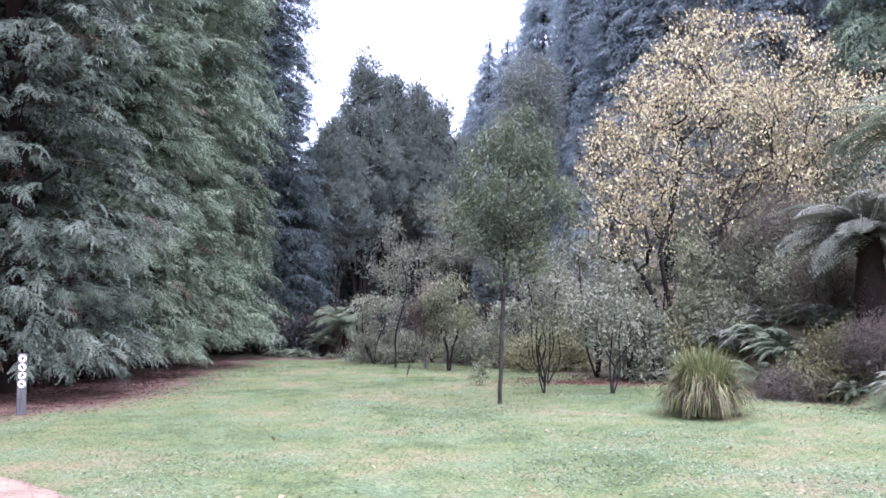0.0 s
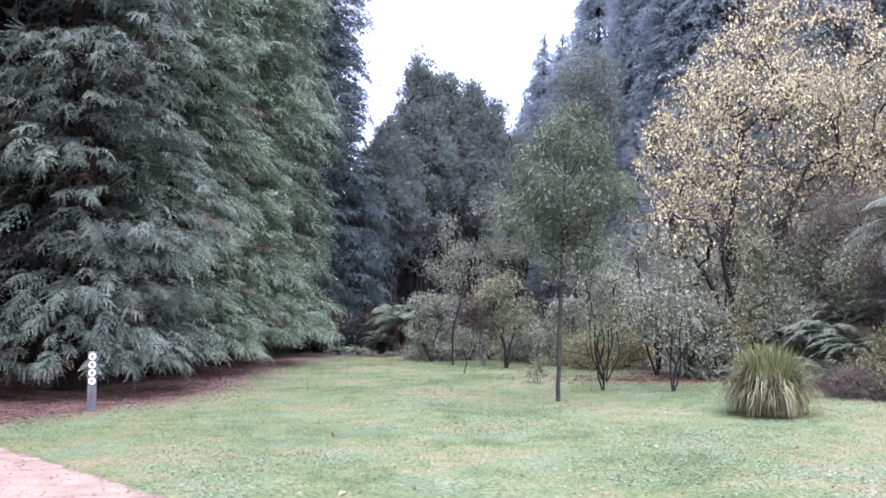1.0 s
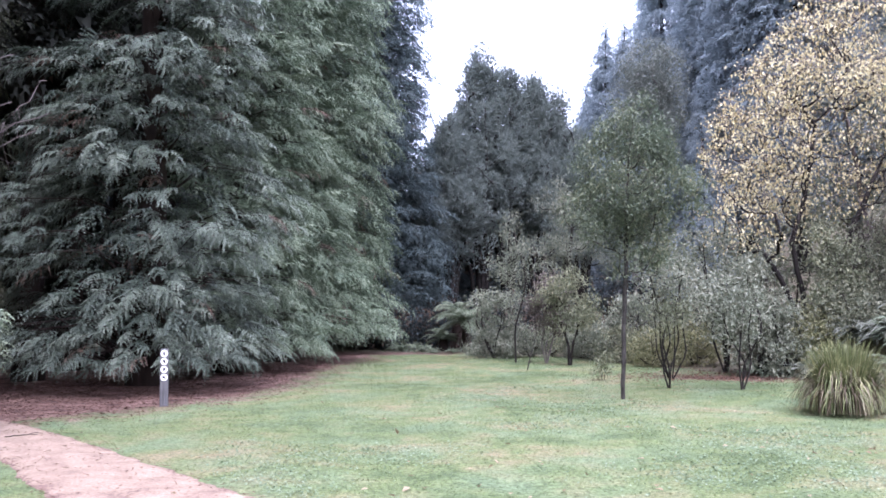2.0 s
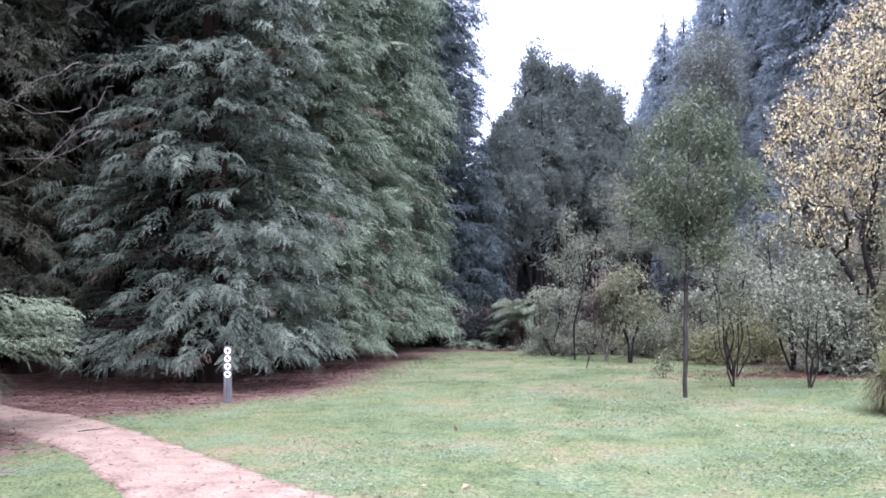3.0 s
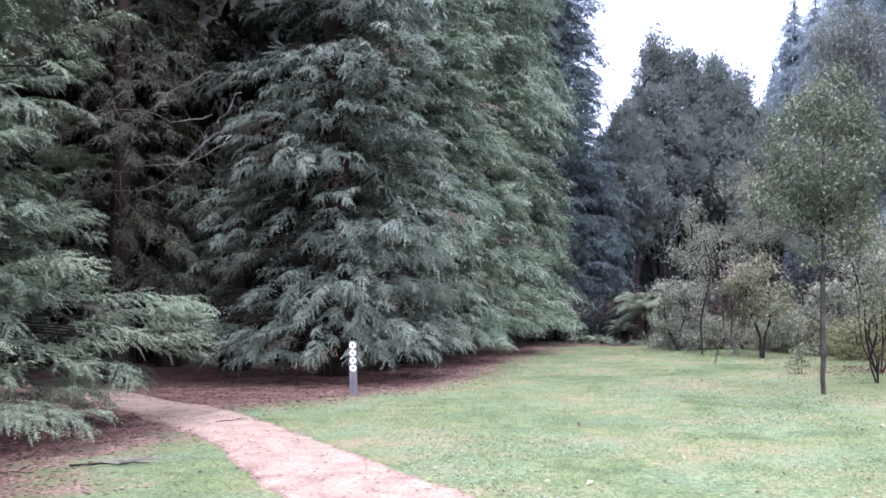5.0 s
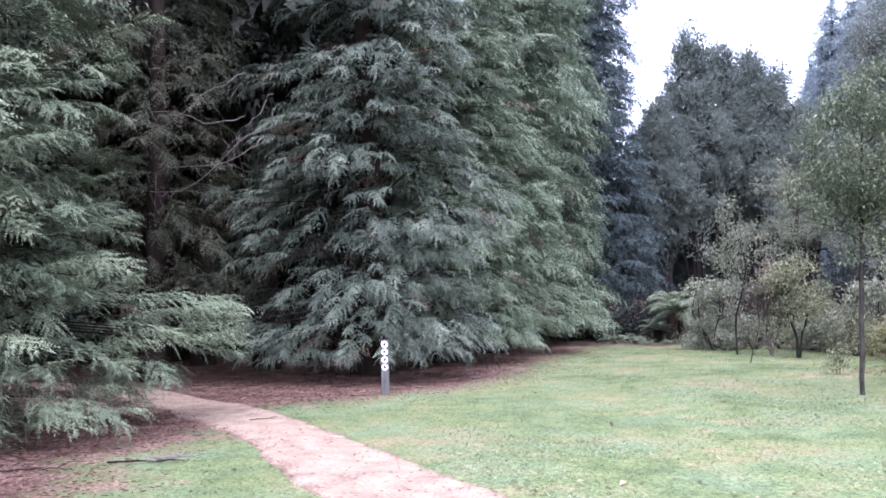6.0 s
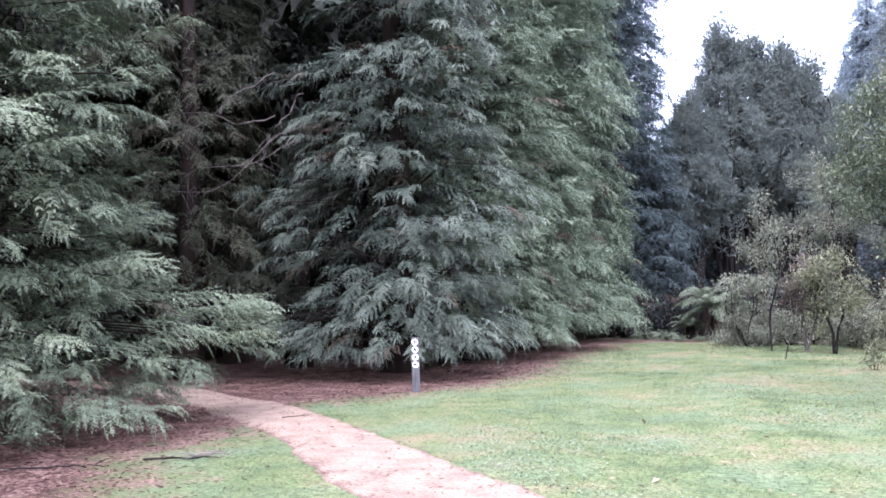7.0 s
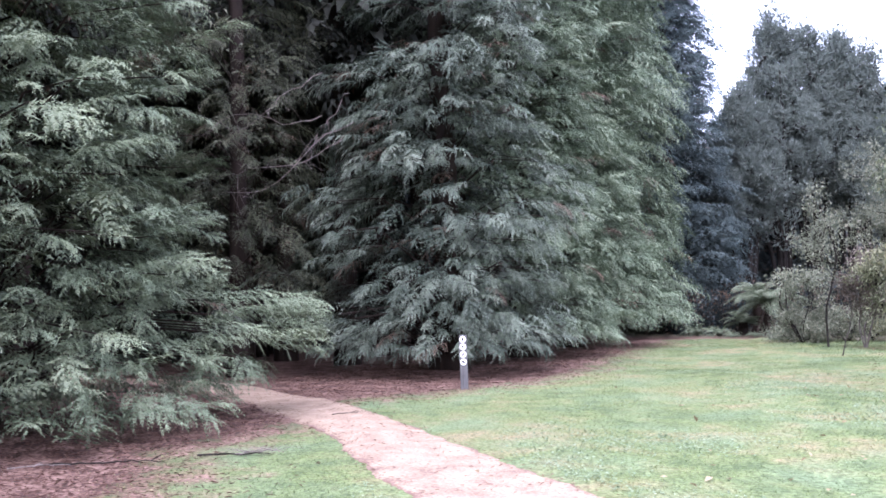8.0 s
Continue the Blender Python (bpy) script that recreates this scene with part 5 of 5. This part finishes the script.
# -- the waymark post
def post(x, y):
    thing = base_at("trail_post", x, y, "weathered grey timber trail post with four white marker discs", "post")
    bm = bmesh.new()
    bmesh.ops.create_cube(bm, size=1.0, matrix=Matrix.Translation((0, 0, 0.42)) @ Matrix.Diagonal((0.135, 0.11, 1.04, 1)))
    for v in bm.verts:
        if v.co.z > 0.5:
            v.co.z += 0.012 if v.co.y > 0 else -0.012
    bmesh.ops.bevel(bm, geom=bm.edges[:], offset=0.012, segments=2, affect="EDGES")
    me = bpy.data.meshes.new("body")
    bm.to_mesh(me)
    bm.free()
    me.materials.append(B_POST)
    part("body", me, thing)
    for i, turn in enumerate((0, 0.6, -0.5, 0.9)):
        z = 0.87 - 0.131 * i
        bm = bmesh.new()
        bmesh.ops.create_cone(bm, cap_ends=True, segments=28, radius1=0.057, radius2=0.054, depth=0.008, matrix=Matrix.Translation((0, -0.059, z)) @ Euler((radians(90), 0, 0)).to_matrix().to_4x4())
        me = bpy.data.meshes.new("disc")
        bm.to_mesh(me)
        bm.free()
        me.materials.append(M_DISC)
        disc = part("marker_disc", me, thing, "round white plastic trail marker")
        c, s = math.cos(turn), math.sin(turn)
        arrow = [(-0.013, -0.034), (0.013, -0.034), (0.013, 0.0), (0.034, 0.0), (0.0, 0.038), (-0.034, 0.0), (-0.013, 0.0)]
        pts = [(c * p - s * q, -0.0645, z + s * p + c * q) for p, q in arrow]
        back = [(p, -0.0625, q) for p, _, q in pts]
        n = len(pts)
        me = bpy.data.meshes.new("arrow")
        me.from_pydata(pts + back, [], [tuple(range(n))] + [(k, (k + 1) % n, n + (k + 1) % n, n + k) for k in range(n)])
        me.materials.append(M_ARROW)
        part("arrow", me, disc, "small dark printed arrow")
    thing.rotation_euler = (radians(-1.0), radians(-0.6), radians(24))


post(-6.58, 12.95)


# -- sticks and dead branches
def stick(name, pts, r0, label, seed, twigs=0, mat=None):
    r = np.random.default_rng(seed)
    pts = np.array([(x, y, height(x, y) + z) for x, y, z in pts])
    thing = new(name)
    thing.location = pts[0]
    tagged(thing, label, "branch", "fallen branches")
    local = pts - pts[0]
    t = np.linspace(0, len(pts) - 1, 4 * len(pts))
    fine = np.column_stack([np.interp(t, np.arange(len(pts)), local[:, k]) for k in range(3)])
    fine[1:-1] += r.normal(0, 0.006, fine[1:-1].shape)
    wood = part("wood", mesh_of("wood", *tubes([(fine, np.linspace(r0, r0 * 0.35, len(fine)))], 6), mat or B_DARK, True), thing)
    for k in range(twigs):
        i = r.integers(2, len(fine) - 2)
        d = unit(np.array([*unit(r.normal(0, 1, 2)), 0.06 if r0 < 0.015 else abs(r.normal(0, 0.5))])) * r.uniform(0.12, 0.35)
        line = (np.array([fine[i], fine[i] + d * 0.5 + [0, 0, 0.02], fine[i] + d]), np.array([r0 * 0.5, r0 * 0.3, r0 * 0.15]))
        part("twig", mesh_of("twig", *tubes([line], 5), mat or B_DARK, True), wood)


stick("fallen_branch", [(-6.45, 6.45, 0.02), (-6.1, 6.65, 0.03), (-5.8, 6.85, 0.02)], 0.012, "dark fallen branch lying in the grass", 171, 3)
stick("fallen_branch", [(-7.6, 5.55, 0.02), (-7.1, 5.75, 0.03), (-6.8, 5.9, 0.03), (-6.5, 6.05, 0.02)], 0.011, "long dark branch lying on the needle litter", 172, 2)
stick("fallen_branch", [(-7.75, 5.2, 0.02), (-7.5, 5.4, 0.05), (-7.2, 5.5, 0.05)], 0.009, "pale broken branch on the needle litter", 173, 4, B_TWIG)
stick("broken_branch", [(-6.12, 6.66, 0.03), (-5.95, 6.76, 0.05), (-5.78, 6.84, 0.06), (-5.66, 6.9, 0.04)], 0.007, "pale lichen-covered twiggy branch end in the grass", 176, 22, B_TWIG)
stick("twig", [(-6.86, 9.4, 0.022), (-6.7, 9.5, 0.024), (-6.55, 9.6, 0.022)], 0.008, "dark twig lying on the path", 174, 1)
stick("leaning_stem", [(-0.98, 22.1, -0.05), (-0.85, 22.4, 0.5), (-0.72, 22.8, 0.95), (-0.8, 23.0, 1.5)], 0.018, "thin bare stem leaning out of the lawn", 175, 5, B_DARK)


# -- ground cover: grass blades, needles, fallen leaves
def ground_cover():
    r = np.random.default_rng(180)

    def places(n, x0, x1, y0, y1, power):
        return r.uniform(x0, x1, n), y0 + (y1 - y0) * r.uniform(0, 1, n) ** power

    x, y = places(380000, -8, 9, 4.0, 30, 1.9)
    side = x < -3.5
    keep = (lawn_distance(x, y) + r.normal(0, 1, len(x)) * np.where(side, 0.55, 0.25) > np.where(side, 0.5, 0.05)) & (path_distance(x, y) + r.normal(0, 0.08, len(x)) > 0.0)
    keep &= r.uniform(0, 1, len(x)) > leaf_drift(x, y)
    x, y = x[keep], y[keep]
    n = len(x)
    ln = r.uniform(0.01, 0.022, n) * (1 + y * 0.02)
    a = r.uniform(0, 2 * np.pi, n)
    w = r.uniform(0.0026, 0.0058, n) * (1 + y * 0.05)
    z = heights(x, y)
    base = np.column_stack([x, y, z - 0.004])
    s = np.column_stack([np.cos(a), np.sin(a), np.zeros(n)])
    tip = base + np.column_stack([r.normal(0, 1.1, n), r.normal(0, 1.1, n), 0.75 * np.ones(n)]) * ln[:, None]
    v = np.stack([base - s * w[:, None], base + s * w[:, None], tip], 1).reshape(-1, 3)
    tagged(new("lawn_grass", mesh_of("lawn_grass", v, np.arange(3 * n).reshape(-1, 3), M_GRASS)), "short damp lawn grass in uneven tones", "grass", kind="stuff")

    # clover: small flat leaves in drifts, thickest towards the near end
    x, y = places(150000, -4, 8.5, 4.2, 17, 1.7)
    drift = np.sin(0.9 * x + 0.6 * y) + np.sin(1.7 * x - 1.1 * y + 2) + np.sin(0.5 * x + 2.3 * y + 1) + 0.35 * np.sin(6 * x + 5 * y)
    keep = (drift + r.normal(0, 1.1, len(x)) > 0.8 + 0.1 * (y - 6) - 0.08 * x) & (lawn_distance(x, y) > 0.1) & (path_distance(x, y) > 0.1)
    x, y = x[keep], y[keep]
    n = len(x)
    v, f = kite(0.026, 0.023, 0.12)
    turn = frames(np.column_stack([r.normal(0, 1, n), r.normal(0, 1, n), r.normal(0, 0.2, n)]), np.array([0, 0, 1.0]) + r.normal(0, 0.3, (n, 3)))
    tagged(new("clover", mesh_of("clover", *scatter(v, f, turn, r.uniform(0.6, 1.3, n), np.column_stack([x, y, heights(x, y) + 0.016])), M_CLOVER)), "pale clover leaves drifted through the grass", "clover", kind="stuff")

    x, y = places(42000, -12, -4.0, 4.0, 28, 1.4)
    d = lawn_distance(x, y)
    keep = (d + r.normal(0, 0.7, len(x)) < 0.25) & (path_distance(x, y) + r.normal(0, 0.3, len(x)) > 0.05)
    x, y = x[keep], y[keep]
    n = len(x)
    v, f = kite(0.07, 0.009, 0.5)
    turn = frames(np.column_stack([r.normal(0, 1, n), r.normal(0, 1, n), r.normal(0, 0.15, n)]), np.array([0, 0, 1.0]) + r.normal(0, 0.2, (n, 3)))
    tagged(new("needle_litter", mesh_of("needle_litter", *scatter(v, f, turn, r.uniform(0.5, 1.3, n), np.column_stack([x, y, heights(x, y) + 0.01])), M_NEEDLE)), "red-brown fallen redwood sprays on the ground", "litter", kind="stuff")

    # flecks of dead spray trodden into the path, thickest along its edges
    x, y = places(60000, -12, 2, 3, 13, 1.0)
    d = path_distance(x, y)
    keep = (d < 0) & (r.uniform(0, 1, len(x)) < 0.12 + 0.5 * np.exp(-(d / 0.16) ** 2))
    x, y = x[keep], y[keep]
    n = len(x)
    v, f = kite(0.045, 0.009, 0.3)
    turn = frames(np.column_stack([r.normal(0, 1, n), r.normal(0, 1, n), r.normal(0, 0.08, n)]), np.array([0, 0, 1.0]) + r.normal(0, 0.15, (n, 3)))
    tagged(new("path_litter", mesh_of("path_litter", *scatter(v, f, turn, r.uniform(0.4, 1.3, n), np.column_stack([x, y, heights(x, y) + 0.022])), M_LITTER)), "brown flecks of dead spray trodden into the path", "litter", kind="stuff")

    x, y = places(750, -5, 9, 6.5, 26, 1.3)
    keep = (r.uniform(0, 1, len(x)) < np.clip(0.12 + 0.09 * (x + 3), 0.06, 1)) & (lawn_distance(x, y) > -1.0)
    x, y = x[keep], y[keep]
    n = len(x)
    v, f = kite(0.085, 0.05, 0.2)
    turn = frames(np.column_stack([r.normal(0, 1, n), r.normal(0, 1, n), r.normal(0, 0.2, n)]), np.array([0, 0, 1.0]) + r.normal(0, 0.25, (n, 3)))
    tagged(new("fallen_leaves", mesh_of("fallen_leaves", *scatter(v, f, turn, r.uniform(0.5, 1.2, n), np.column_stack([x, y, heights(x, y) + 0.03])), M_FALLEN)), "pale fallen leaves scattered over the grass", "leaves", kind="stuff")


    # brown leaves under the lawn shrubs and along the foot of the bank
    x, y = places(30000, -1, 8, 13, 25, 1.0)
    d = lawn_distance(x, y)
    keep = (r.uniform(0, 1, len(x)) < 0.9 * leaf_drift(x, y) + 0.28 * np.exp(-(d / 0.8) ** 2)) & (d > -1.2)
    x, y = x[keep], y[keep]
    n = len(x)
    v, f = kite(0.07, 0.035, 0.3)
    turn = frames(np.column_stack([r.normal(0, 1, n), r.normal(0, 1, n), r.normal(0, 0.2, n)]), np.array([0, 0, 1.0]) + r.normal(0, 0.3, (n, 3)))
    tagged(new("leaf_litter", mesh_of("leaf_litter", *scatter(v, f, turn, r.uniform(0.5, 1.2, n), np.column_stack([x, y, heights(x, y) + 0.015])), M_LITTER)), "brown dead leaves drifted under the shrubs", "leaves", kind="stuff")


ground_cover()
